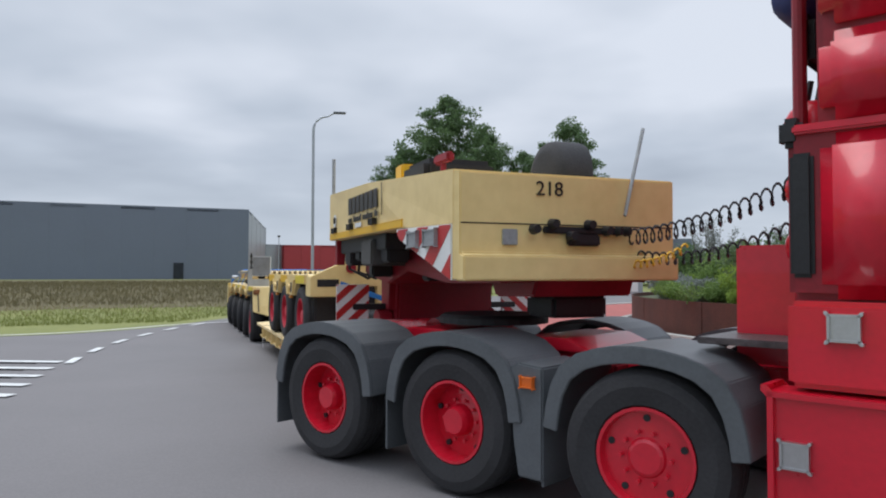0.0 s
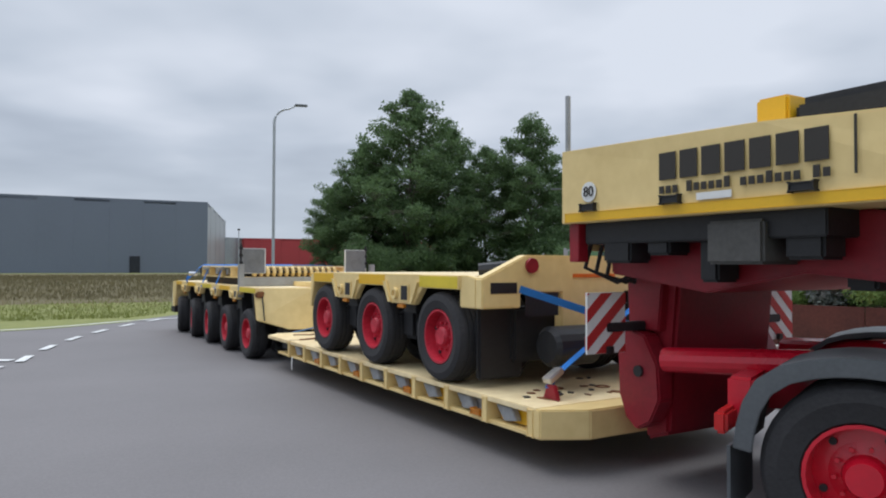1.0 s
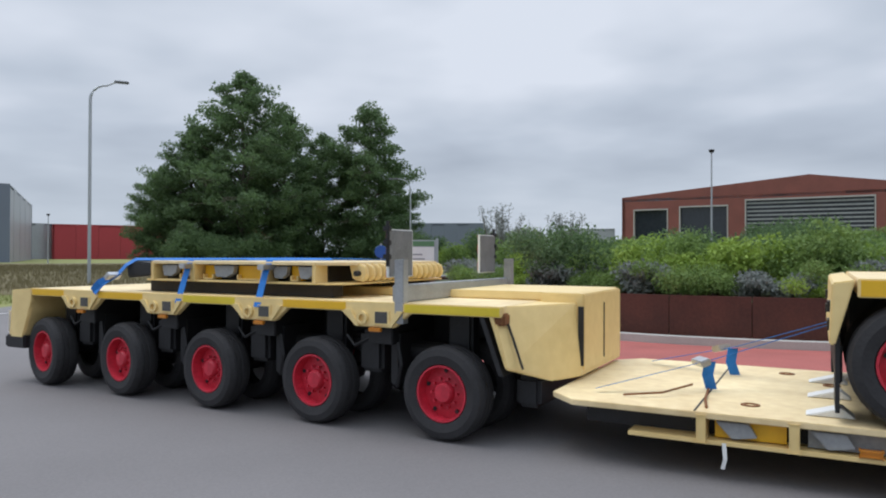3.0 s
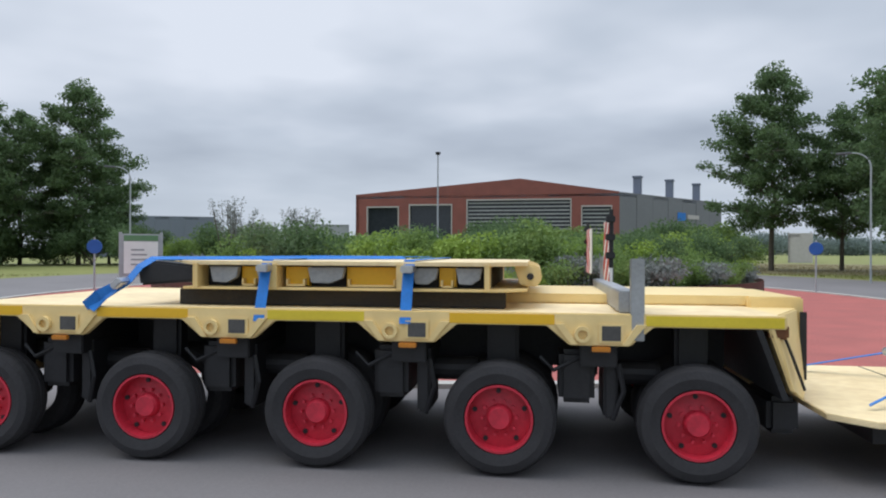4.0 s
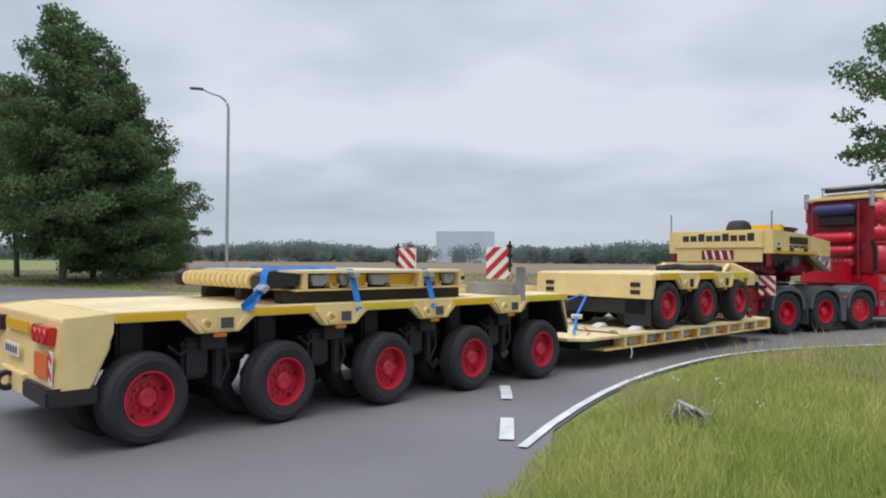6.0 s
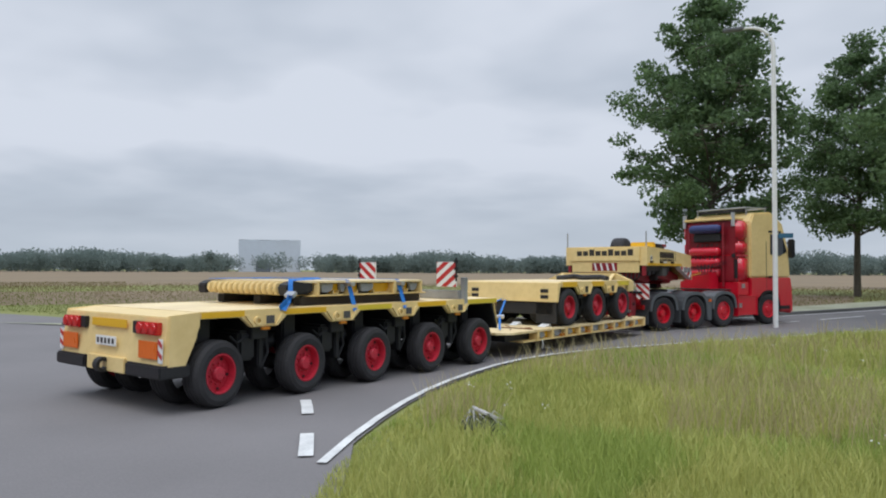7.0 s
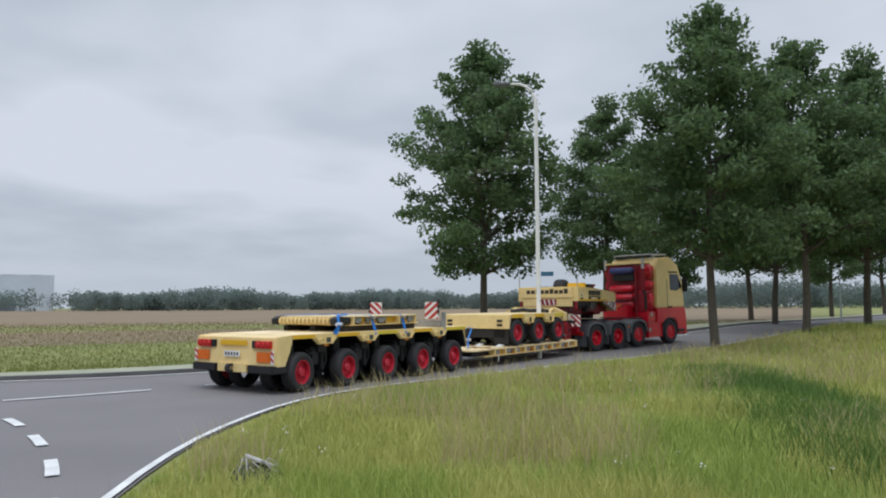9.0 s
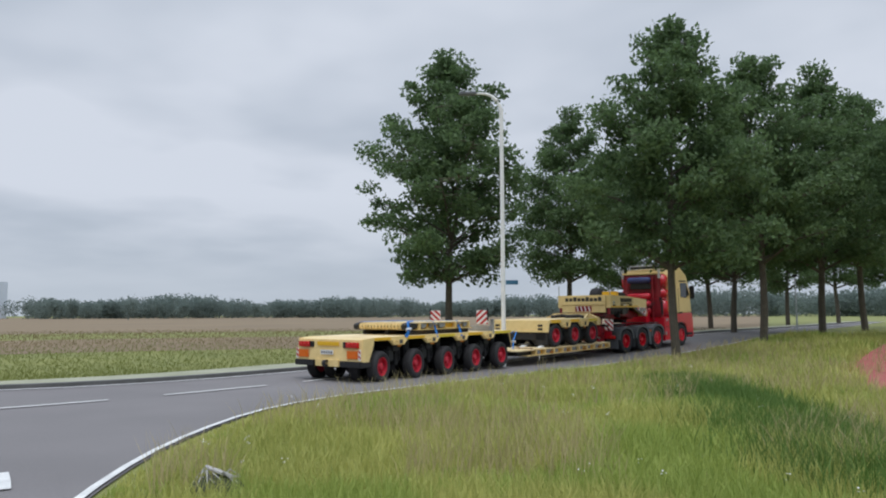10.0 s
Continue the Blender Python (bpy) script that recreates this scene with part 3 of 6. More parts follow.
def info_board():
    x, y = at(-14.15, 25.5)
    t = thing("information_board", "pale information board in a grey frame on the verge", "sign", m=pose(x, y, gz(x, y), 0, 0, -14.15))
    for s in (-0.62, 0.62):
        part("post", box(s - 0.05, s + 0.05, -0.05, 0.05, 0, 2.35, 0.01), LAMPGREY, t)
    part("frame", box(-0.57, 0.57, -0.03, 0.03, 0.9, 2.3, 0.01), LAMPGREY, t)
    part("panel", box(-0.52, 0.52, -0.045, -0.03, 1.0, 2.05, 0.004), WHITE, t, "white printed panel")
    part("band", box(-0.52, 0.52, -0.05, -0.032, 2.07, 2.25, 0.004), mat("board_green", (0.12, 0.25, 0.12), 0.5), t)
    for k in range(4):
        part("text_bar", box(-0.3, 0.1 + 0.08 * (k % 3), -0.05, -0.044, 1.75 - 0.16 * k, 1.80 - 0.16 * k), GREY, t)


info_board()


def keep_right(az, d):
    x, y = at(az, d)
    t = thing("traffic_sign", "round blue arrow sign on a grey post", "traffic sign", "blue signs", m=pose(x, y, gz(x, y), 0, 0, az))
    part("post", tube([(0, 0, 0), (0, 0, 2.2)], 0.035, 8), LAMPGREY, t)
    part("disc", lathe([(0, -0.05), (0.26, -0.05), (0.27, -0.03), (0.26, -0.02), (0, -0.02)], 24), mat("sign_blue", (0.02, 0.10, 0.36), 0.4), t, "blue disc", m=pose(0, 0, 1.85))
    part("arrow", prism([(-0.04, 0.2), (0.04, 0.2), (0.04, -0.05), (0.14, -0.05), (0, -0.22), (-0.14, -0.05), (-0.04, -0.05)], -0.06, -0.052, "y", m=pose(0, 0, 1.85, 0, 40, 0) @ Matrix.Scale(0.75, 4)), WHITE, t, "white arrow")


keep_right(-11.05, 30)
keep_right(-64.8, 33)

# ---- trees and shrubs ----
BARK = mat("bark", (0.105, 0.09, 0.07), 0.95, var=0.3, scale=4, fine=25, bump=0.5)


def leaf_material(name, dark, light, island=0.35, thin=0.35):
    m = mat(name, light, 0.7, var=0.05, scale=0.5, fine=3, bump=0, tint=dark, island=island)
    b = m.node_tree.nodes["Principled BSDF"]
    n, l = m.node_tree.nodes, m.node_tree.links
    tr, mx, ramp = n.new("ShaderNodeBsdfTranslucent"), n.new("ShaderNodeMixShader"), n["Color Ramp"]
    mx.inputs[0].default_value = thin
    l.new(ramp.outputs["Color"], tr.inputs["Color"])
    l.new(b.outputs[0], mx.inputs[1]); l.new(tr.outputs[0], mx.inputs[2])
    l.new(mx.outputs[0], n["Material Output"].inputs["Surface"])
    return m


LEAF = leaf_material("tree_leaves", (0.064, 0.112, 0.052), (0.160, 0.250, 0.098), thin=0.45)
LEAF_BUSH = leaf_material("shrub_leaves", (0.085, 0.155, 0.04), (0.26, 0.37, 0.10))
LEAF_LIME = leaf_material("lime_shrub_leaves", (0.16, 0.25, 0.03), (0.34, 0.46, 0.09))
LEAF_GREY = leaf_material("lavender_leaves", (0.14, 0.16, 0.13), (0.28, 0.30, 0.29))
# distance haze is painted into this pale blue-green leaf colour
LEAF_HAZED = leaf_material("hazed_wood_leaves", (0.16, 0.21, 0.19), (0.20, 0.25, 0.225), 0.12, 0.55)
GRASS = leaf_material("grass_blades", (0.28, 0.33, 0.075), (0.54, 0.53, 0.17), 0.45)
GRASS_DULL = leaf_material("dull_grass_blades", (0.165, 0.195, 0.048), (0.215, 0.235, 0.065), 0.12, 0.5)
GRASS_LUSH = leaf_material("lush_grass_blades", (0.07, 0.14, 0.025), (0.15, 0.25, 0.05), 0.45)


def leaves(rng, centres, radii, counts, size, squash=0.8):
    """Bent leaf quads scattered over clumps; numpy arrays of vertices and faces."""
    P, n = [], 0
    for c, r, k in zip(centres, radii, counts):
        d = rng.normal(size=(k, 3))
        d /= np.linalg.norm(d, axis=1)[:, None]
        rad = r * rng.uniform(0.15, 1.25, k) ** 0.7
        p = np.array(c) + d * rad[:, None] * np.array((1, 1, squash))
        P.append(p)
    P = np.vstack(P)
    n = len(P)
    u = rng.normal(size=(n, 3)); u /= np.linalg.norm(u, axis=1)[:, None]
    w = rng.normal(size=(n, 3)); v = np.cross(u, w); v /= np.linalg.norm(v, axis=1)[:, None]
    s = size * rng.uniform(0.6, 1.4, n)[:, None]
    nrm = np.cross(u, v)
    V = np.stack([P - u * s, P + v * s * 0.55 + nrm * s * 0.2, P + u * s, P - v * s * 0.55 + nrm * s * 0.2], 1).reshape(-1, 3)
    F = np.arange(4 * n).reshape(-1, 4)
    return V, F


def mesh_np(name, V, F, material):
    me = bpy.data.meshes.new(name)
    me.from_pydata(V.tolist(), [], F.tolist())
    me.materials.append(material)
    return me


def tree(seed, h, spread, base, limbs, full, label):
    """Tapered trunk, rising limbs and a crown of flat leaf sprays along them; full: how far the crown keeps its width upwards."""
    rng = np.random.default_rng(seed)
    t = thing("tree", label, "tree", "roadside trees")
    trunk = [(rng.normal() * 0.04 * i, rng.normal() * 0.04 * i, h * 0.94 * i / 8) for i in range(9)]
    bm = tube(trunk, 0.0135 * h, 9, r2=0.02)
    cs, rs = [], []
    for k in range(limbs):
        g = ((k + rng.uniform(0, 1)) / limbs) ** 0.92
        prof = min(1, 0.62 + 1.5 * g) * (1 - g ** full) ** 0.8 + 0.05
        a = k * 2.4 + rng.uniform(-0.5, 0.5)
        reach = spread * prof * (rng.uniform(0.62, 1.0) if k % 4 else rng.uniform(1.0, 1.2))
        tip_z = h * (base + (1 - base) * g) * 0.985 - (0.14 * reach if g < 0.2 else 0)
        z0 = min(h * 0.92, max(h * base * 0.8, tip_z - reach * (0.30 + 0.5 * g)))
        i = min(8, int(z0 / (h * 0.94) * 8))
        start, tip = Vector((trunk[i][0], trunk[i][1], z0)), Vector((reach * math.cos(a), reach * math.sin(a), tip_z))
        mid = start.lerp(tip, 0.5) + Vector((0, 0, 0.10 * reach))
        tube([start, mid, tip], 0.0050 * h * (1.2 - g), 5, bm, r2=0.012)
        side = Vector((-math.sin(a), math.cos(a), 0))
        n = 3 + int(reach / 0.62)
        for q in range(n):
            u = 0.30 + 0.72 * (q + rng.uniform(0, 0.8)) / n
            p = start.lerp(mid, u * 2) if u < 0.5 else mid.lerp(tip, u * 2 - 1)
            off = rng.normal() * 0.22 * reach * (1.1 - 0.5 * u)
            tube([p, p + side * off * 0.6 + Vector((0, 0, 0.05)), p + side * off], 0.022, 4, bm, r2=0.008)
            cs.append(p + side * off + Vector((0, 0, rng.normal() * 0.22)))
            rs.append(rng.uniform(0.024, 0.056) * h * (0.85 + 0.25 * prof))
    for q in range(4):
        cs.append(Vector((trunk[8][0] + rng.normal() * 0.3, trunk[8][1] + rng.normal() * 0.3, h * (0.93 + 0.018 * q)))); rs.append(0.030 * h)
    part("trunk", bm, BARK, t, "grey-brown trunk with limbs")
    V, F = leaves(rng, cs, rs, [int(84 * (r / (0.046 * h)) ** 1.5) for r in rs], 0.0080 * h, 0.62)
    crown = new("crown", mesh_np("crown", V, F, LEAF))
    crown.parent = t
    tagged(crown, "dense dark green leaves", kind="stuff")
    return t


tree_kinds = [tree(3, 15, 4.45, 0.26, 52, 2.6, "tall broadleaf tree with dark green leaves"), tree(8, 15, 4.2, 0.29, 48, 2.2, "broad dark green tree with gaps in its crown"), tree(21, 15, 4.5, 0.14, 56, 2.5, "slim dark green tree"), tree(34, 15, 5.7, 0.06, 78, 2.5, "full dark green tree branched to the ground"), tree(47, 15, 4.1, 0.33, 52, 2.3, "tall dark green tree with a high crown")]
# az, distance, height, kind, turn
TREES = [(-0.3, 55, 14.7, 3, 10), (3.4, 56, 10.6, 3, 80), (-3.4, 58, 12.8, 0, 200), (-10.0, 58, 13.4, 0, 140), (-6.4, 60, 11.2, 3, 33), (-12.0, 62, 9.0, 2, 300), (5.4, 58, 7.8, 3, 250),
         (-72.4, 43, 14.9, 2, 60), (-74.3, 45, 14.2, 2, 120), (-75.6, 46, 12.2, 3, 210), (-77.6, 50, 9.0, 3, 15), (-61.9, 50, 13.2, 0, 95), (-69.6, 50, 12.2, 1, 270), (-66.4, 52, 10.6, 0, 45), (-79.0, 56, 6.6, 3, 180),
         (-136.7, 38.5, 16.2, 0, 110), (-146.2, 46, 14.6, 1, 110), (-154.2, 29.8, 13.9, 4, 200), (-160.2, 41, 15.6, 4, 310), (-164.0, 50, 16.8, 1, 64), (-166.6, 60, 17.5, 4, 150), (-156.6, 66, 16.5, 1, 240), (-169.5, 72, 18.5, 0, 30),
         (-172.0, 45, 16.0, 1, 90), (-161.8, 84, 17.5, 0, 330), (-165.0, 100, 19.0, 1, 210), (-150.6, 60, 15.2, 0, 260), (-158.2, 52, 15.2, 1, 15)]
for i, (az, d, h, k, turn) in enumerate(TREES):
    x, y = at(az, d)
    src = tree_kinds[k]
    if not src.get("placed"):
        src["placed"] = 1
        ob = src
        ob.matrix_basis = pose(x, y, gz(x, y) - 0.05, 0, 0, turn)
    else:
        ob = copy_thing(src, pose(x, y, gz(x, y) - 0.05, 0, 0, turn))
    ob.scale = (h / 15,) * 3


def bush(seed, label, material, r, h, n=520, size=0.06, group="shrubs"):
    rng = np.random.default_rng(seed)
    t = thing("shrub", label, "shrub", group)
    cs = [(rng.normal() * r * 0.5, rng.normal() * r * 0.5, h * rng.uniform(0.3, 0.8)) for _ in range(9)]
    rs = [r * rng.uniform(0.35, 0.6) for _ in cs]
    bm = bmesh.new()
    for c in cs:
        tube([(0, 0, 0), (c[0] * 0.5, c[1] * 0.5, c[2] * 0.6), c], 0.02, 4, bm, r2=0.006)
    part("stem_tuft", bm, BARK, t)
    V, F = leaves(rng, cs, rs, [n] * len(cs), size, 0.8 * h / r / 1.4)
    V[:, 2] = np.maximum(V[:, 2], 0.02)
    ob = new("foliage", mesh_np("foliage", V, F, material))
    ob.parent = t
    tagged(ob, kind="stuff")
    return t


kinds = [bush(1, "round mid-green shrub planted on the island", LEAF_BUSH, 1.3, 1.6), bush(2, "tall dark green shrub among lighter ones", LEAF, 1.5, 2.2), bush(3, "bright lime-green shrub on the island", LEAF_LIME, 1.1, 1.3), bush(4, "low grey-green lavender clump", LEAF_GREY, 0.7, 0.7, 300, 0.05), bush(5, "loose mid-green shrub in the planting", LEAF_BUSH, 1.7, 1.9)]
rng = np.random.default_rng(77)
spots = []
for k in range(26):     # lavender edge behind the wall
    a = 175 + 5.0 * k
    spots.append((3 if k % 3 == 0 else (0, 2, 4)[k % 4 % 3], RC[0] + (R_WALL - 0.9) * math.cos(radians(a)), RC[1] + (R_WALL - 0.9) * math.sin(radians(a)), 0.8, rng.uniform(0.8, 1.15) * (1 if k % 3 == 0 else 0.45)))
for k in range(70):
    a, r = rng.uniform(0, 2 * math.pi), R_WALL * math.sqrt(rng.uniform(0.0, 0.75))
    spots.append((int(rng.choice([0, 0, 1, 2, 2, 4, 4])), RC[0] + r * math.cos(a), RC[1] + r * math.sin(a), 0.85, rng.uniform(0.5, 0.82)))
for k in range(64):     # planting beyond the roundabout
    az, d = rng.uniform(-60, -15) if k < 46 else rng.uniform(-14, 5), rng.uniform(50, 64)
    x, y = at(az, d)
    spots.append((int(rng.choice([0, 1, 4, 2])) if k < 46 else 1, x, y, gz(x, y), rng.uniform(1.0, 1.9)))
for az, d, k, z, s in ((-37.4, 17.2, 2, 0.9, 1.05), (-43.0, 17.6, 0, 0.9, 0.95), (-31.5, 18, 4, 0.9, 0.8), (-48.5, 19, 2, 0.95, 0.85)):
    spots.append((k, *at(az, d), z, s))
for i, (k, x, y, z, s) in enumerate(spots):
    src = kinds[k]
    if not src.get("placed"):
        src["placed"] = 1
        ob = src
        ob.matrix_basis = pose(x, y, z, 0, 0, rng.uniform(0, 360))
    else:
        ob = copy_thing(src, pose(x, y, z, 0, 0, rng.uniform(0, 360)))
    ob.scale = (s,) * 3



def airy_shrub(seed, az, d, h):
    """A tuft of thin upright twigs with few small leaves."""
    rng = np.random.default_rng(seed)
    x, y = at(az, d)
    t = thing("shrub", "tall airy shrub of thin upright twigs", "shrub", "shrubs", m=pose(x, y, gz(x, y)))
    bm, cs = bmesh.new(), []
    for k in range(26):
        a, o = rng.uniform(0, 6.28), rng.uniform(0.1, 1.5)
        hh = h * rng.uniform(0.55, 1.0)
        tip = (o * math.cos(a) * 1.1, o * math.sin(a) * 1.1, hh)
        tube([(o * 0.3 * math.cos(a), o * 0.3 * math.sin(a), 0), (tip[0] * 0.7, tip[1] * 0.7, hh * 0.5), tip], 0.025, 4, bm, r2=0.010)
        cs += [(tip[0] * u, tip[1] * u, hh * (0.3 + 0.7 * u)) for u in (0.6, 0.8, 1.0)]
    part("stem_tuft", bm, BARK, t)
    V, F = leaves(rng, cs, [0.22] * len(cs), [26] * len(cs), 0.06, 1.6)
    ob = new("foliage", mesh_np("foliage", V, F, LEAF_GREY))
    ob.parent = t
    tagged(ob, kind="stuff")


airy_shrub(61, -20.7, 47, 4.3)
airy_shrub(62, -25.9, 48, 3.9)
airy_shrub(63, -23.0, 52, 3.3)

# woods at the horizon and single small trees in the fields
rng = np.random.default_rng(5)
cs, rs = [], []
for k in range(1150):
    az = rng.uniform(-182, -56)
    if -106 < az < -99.3 and rng.uniform() < 0.93:
        continue
    d = rng.uniform(320, 420)
    x, y = at(az, d)
    hh = rng.uniform(7.4, 9.8) * (1.35 if az < -149 else 1.0) * (0.80 + 0.26 * math.sin(az * 0.23) ** 2)
    cs.append((x, y, 0.9 + hh * 0.5)); rs.append(hh * 0.55)
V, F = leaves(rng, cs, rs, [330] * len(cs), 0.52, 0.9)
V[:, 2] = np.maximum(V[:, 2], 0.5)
tagged(new("far_woods", mesh_np("far_woods", V, F, LEAF_HAZED)), "green woods along the horizon, haze painted into the leaves", "woods", kind="stuff")
cs, rs = [], []
for az, d, hh in ((-94.0, 190, 5), (-97.8, 200, 6), (-88, 210, 5), (-107.4, 200, 5.5), (-108.6, 205, 5), (-112.4, 215, 6.5), (-116, 230, 5), (-82.5, 180, 4), (-121.4, 240, 5), (-91, 230, 4)):
    x, y = at(az, d)
    for q in range(4):
        cs.append((x + rng.normal() * 0.7, y + rng.normal() * 0.7, 0.9 + hh * rng.uniform(0.35, 0.75))); rs.append(hh * 0.3)
# the single trees share the woods' leaf colour with haze mixed in
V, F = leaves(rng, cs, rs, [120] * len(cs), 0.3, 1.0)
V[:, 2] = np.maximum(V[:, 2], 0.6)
tagged(new("field_trees", mesh_np("field_trees", V, F, LEAF_HAZED)), "small single trees across the far field", "trees", kind="stuff")


# ---- long grass ----
def blades(name, pts, hts, wid, label, material=GRASS):
    rng = np.random.default_rng(len(pts))
    n = len(pts)
    p, h = np.asarray(pts, float), np.asarray(hts, float)[:, None]
    a = rng.uniform(0, 2 * math.pi, n)
    side = np.stack([np.cos(a), np.sin(a), np.zeros(n)], 1) * np.asarray(wid, float)[:, None]
    b = rng.uniform(0, 2 * math.pi, n)
    lean = np.stack([np.cos(b), np.sin(b), np.zeros(n)], 1) * h * rng.uniform(0.1, 0.6, n)[:, None]
    up = np.array((0, 0, 1.0))
    V = np.stack([p - side, p + side, p + side * 0.7 + lean * 0.35 + up * h * 0.55, p - side * 0.7 + lean * 0.35 + up * h * 0.55, p + lean + up * h * 0.95], 1).reshape(-1, 3)
    i = np.arange(n)[:, None] * 5
    F = (i + np.array([0, 1, 2, 3])).tolist() + (i + np.array([3, 2, 4])).tolist()
    me = bpy.data.meshes.new(name)
    me.from_pydata(V.tolist(), [], F)
    me.materials.append(material)
    return tagged(new(name, me), label, "grass", kind="stuff")


def off_road(x, y, margin=0.10):
    """Is the place in the verge between exit road and side road?"""
    e = np.array(EDGE_NEAR)
    if y > -1.3:
        return False
    xe = np.interp(-y, -e[2:, 1], e[2:, 0])
    return x < xe - margin * (1 + 0.3 * math.sin(7 * y))


def off_by(x, y):
    """How far the place lies inside the verge from the road's edge."""
    e = np.array(EDGE_NEAR)
    return float(np.interp(-y, -e[2:, 1], e[2:, 0])) - x


rng = np.random.default_rng(11)
pts, hts, wid = [], [], []
while len(pts) < 150000:
    az, d = rng.uniform(-172, -99), 3.0 + 45 * rng.uniform(0, 1) ** 1.9
    x, y = at(az, d)
    if not off_road(x, y):
        continue
    if y < -18.5 and abs(x - float(np.interp(-y, (18.5, 20, 28, 37, 60), (0.0, 3.2, 5.6, 7.0, 9.2)))) < 1.5:
        continue
    n = noise.noise(Vector((x * 0.45, y * 0.45, 0)))
    pts.append((x, y, gz(x, y) - 0.01))
    edge = min(1.0, 0.25 + 0.45 * max(0, off_by(x, y)))
    hts.append((0.20 + 0.16 * n) * rng.uniform(0.6, 1.7) * (1 + 0.01 * d) * edge)
    wid.append(0.0025 + 0.00062 * d)
lush = [noise.noise(Vector((p[0] * 0.33, p[1] * 0.33, 9))) + 0.25 * noise.noise(Vector((p[0] * 2, p[1] * 2, 3))) > 0.26 for p in pts]
for flag, name, label, material in ((False, "long_grass", "long wild yellow-green grass of the verge", GRASS), (True, "green_grass", "patches of fresher green grass in the verge", leaf_material("fresh_grass_blades", (0.21, 0.30, 0.055), (0.42, 0.48, 0.125), 0.45))):
    keep = [i for i, f in enumerate(lush) if f == flag]
    blades(name, [pts[i] for i in keep], [hts[i] for i in keep], [wid[i] for i in keep], label, material)
bm = bmesh.new()
for k in range(170):
    az, d = rng.uniform(-168, -106), rng.uniform(6, 27)
    x, y = at(az, d)
    if not off_road(x, y, 0.5) or noise.noise(Vector((x * 0.5, y * 0.5, 20))) < 0.12:
        continue
    z = gz(x, y) + rng.uniform(0.22, 0.5)
    for q in range(3):
        lathe([(0, 0.004), (0.007 + 0.0005 * d, 0), (0, -0.004)], 5, bm, pose(x + rng.normal() * 0.03, y + rng.normal() * 0.03, z + rng.normal() * 0.02, 90 + rng.normal() * 20, 0, 0))
tagged(new("wild_flowers", mesh_of("wild_flowers", bm, WHITE)), "tiny white flowers scattered in the grass", "flowers", kind="stuff")
pts, hts, wid = [], [], []
kind = []
while len(pts) < 120000:
    az, d = rng.uniform(-175, 42), 25 + 47 * rng.uniform(0, 1) ** 1.4
    x, y = at(az, d)
    if math.dist((x, y), RC) < R_OUT + 1.5:
        continue
    if az < -92 and d > 45 + 25 * rng.uniform() or -30 < az < 4 and d > 43:
        continue
    if az < -95:
        e = np.array(EDGE_FAR)
        if x < np.interp(-y, -e[3:, 1], e[3:, 0]) + 2.75:
            continue
    if az > -20 and y < np.interp(-x, (6, 7.9, 11.1, 22, 60), (24.7, 22.3, 18.4, 15.6, 12.6)) + 0.1 * rng.uniform():
        continue
    # green beside the road, drier further out; a dark wet strip before the warehouse field
    dry = (d - (34 if az < -90 else 27 if az > 5 else 39)) / 12 + rng.normal() * 0.2 + 0.5 * noise.noise(Vector((x * 0.2, y * 0.2, 6)))
    wet = az > 5 and d + 1.2 * noise.noise(Vector((x * 0.3, y * 0.3, 2))) > 34.5
    kind.append(2 if wet else 1 if dry > 0.5 else 0)
    pts.append((x, y, gz(x, y) - 0.01)); hts.append(rng.uniform(0.16, 0.30) if wet else rng.uniform(0.06, 0.14)); wid.append(0.003 + 0.00032 * d)
for k, name, label, material in ((0, "verge_grass", "short green grass beyond the road", GRASS_DULL), (1, "dry_grass", "dry brownish grass at the field's edge", leaf_material("dry_grass_blades", (0.20, 0.165, 0.078), (0.27, 0.22, 0.11), 0.15, 0.5)), (2, "rushes", "dark rough growth before the warehouse", leaf_material("rush_blades", (0.12, 0.105, 0.05), (0.20, 0.17, 0.085), 0.25))):
    keep = [i for i, f in enumerate(kind) if f == k]
    blades(name, [pts[i] for i in keep], [hts[i] for i in keep], [wid[i] for i in keep], label, material)
pts, hts, wid = [], [], []
while len(pts) < 24000:     # lush growth along a ditch
    u = rng.uniform(0, 1)
    x, y = 8.7 - 6.8 * u + rng.normal() * 0.55, -18.4 + 9.2 * u + rng.normal() * 0.55
    pts.append((x, y, gz(x, y))); hts.append(rng.uniform(0.2, 0.5)); wid.append(0.009)
blades("ditch_grass", pts, hts, wid, "lush dark green grass along a ditch", GRASS_LUSH)
pts, hts, wid = [], [], []
while len(pts) < 5200:
    az, d = rng.uniform(-172, -101), 8 + 30 * rng.uniform(0, 1) ** 1.2
    x, y = at(az, d)
    if off_road(x, y, 0.8) and noise.noise(Vector((x * 0.3, y * 0.3, 4))) > -0.1:
        pts.append((x, y, gz(x, y))); hts.append(rng.uniform(0.4, 0.75)); wid.append(0.002 + 0.0004 * d)
blades("seed_stalks", pts, hts, wid, "tall pale seed stalks above the grass", leaf_material("straw", (0.36, 0.30, 0.15), (0.55, 0.47, 0.25)))
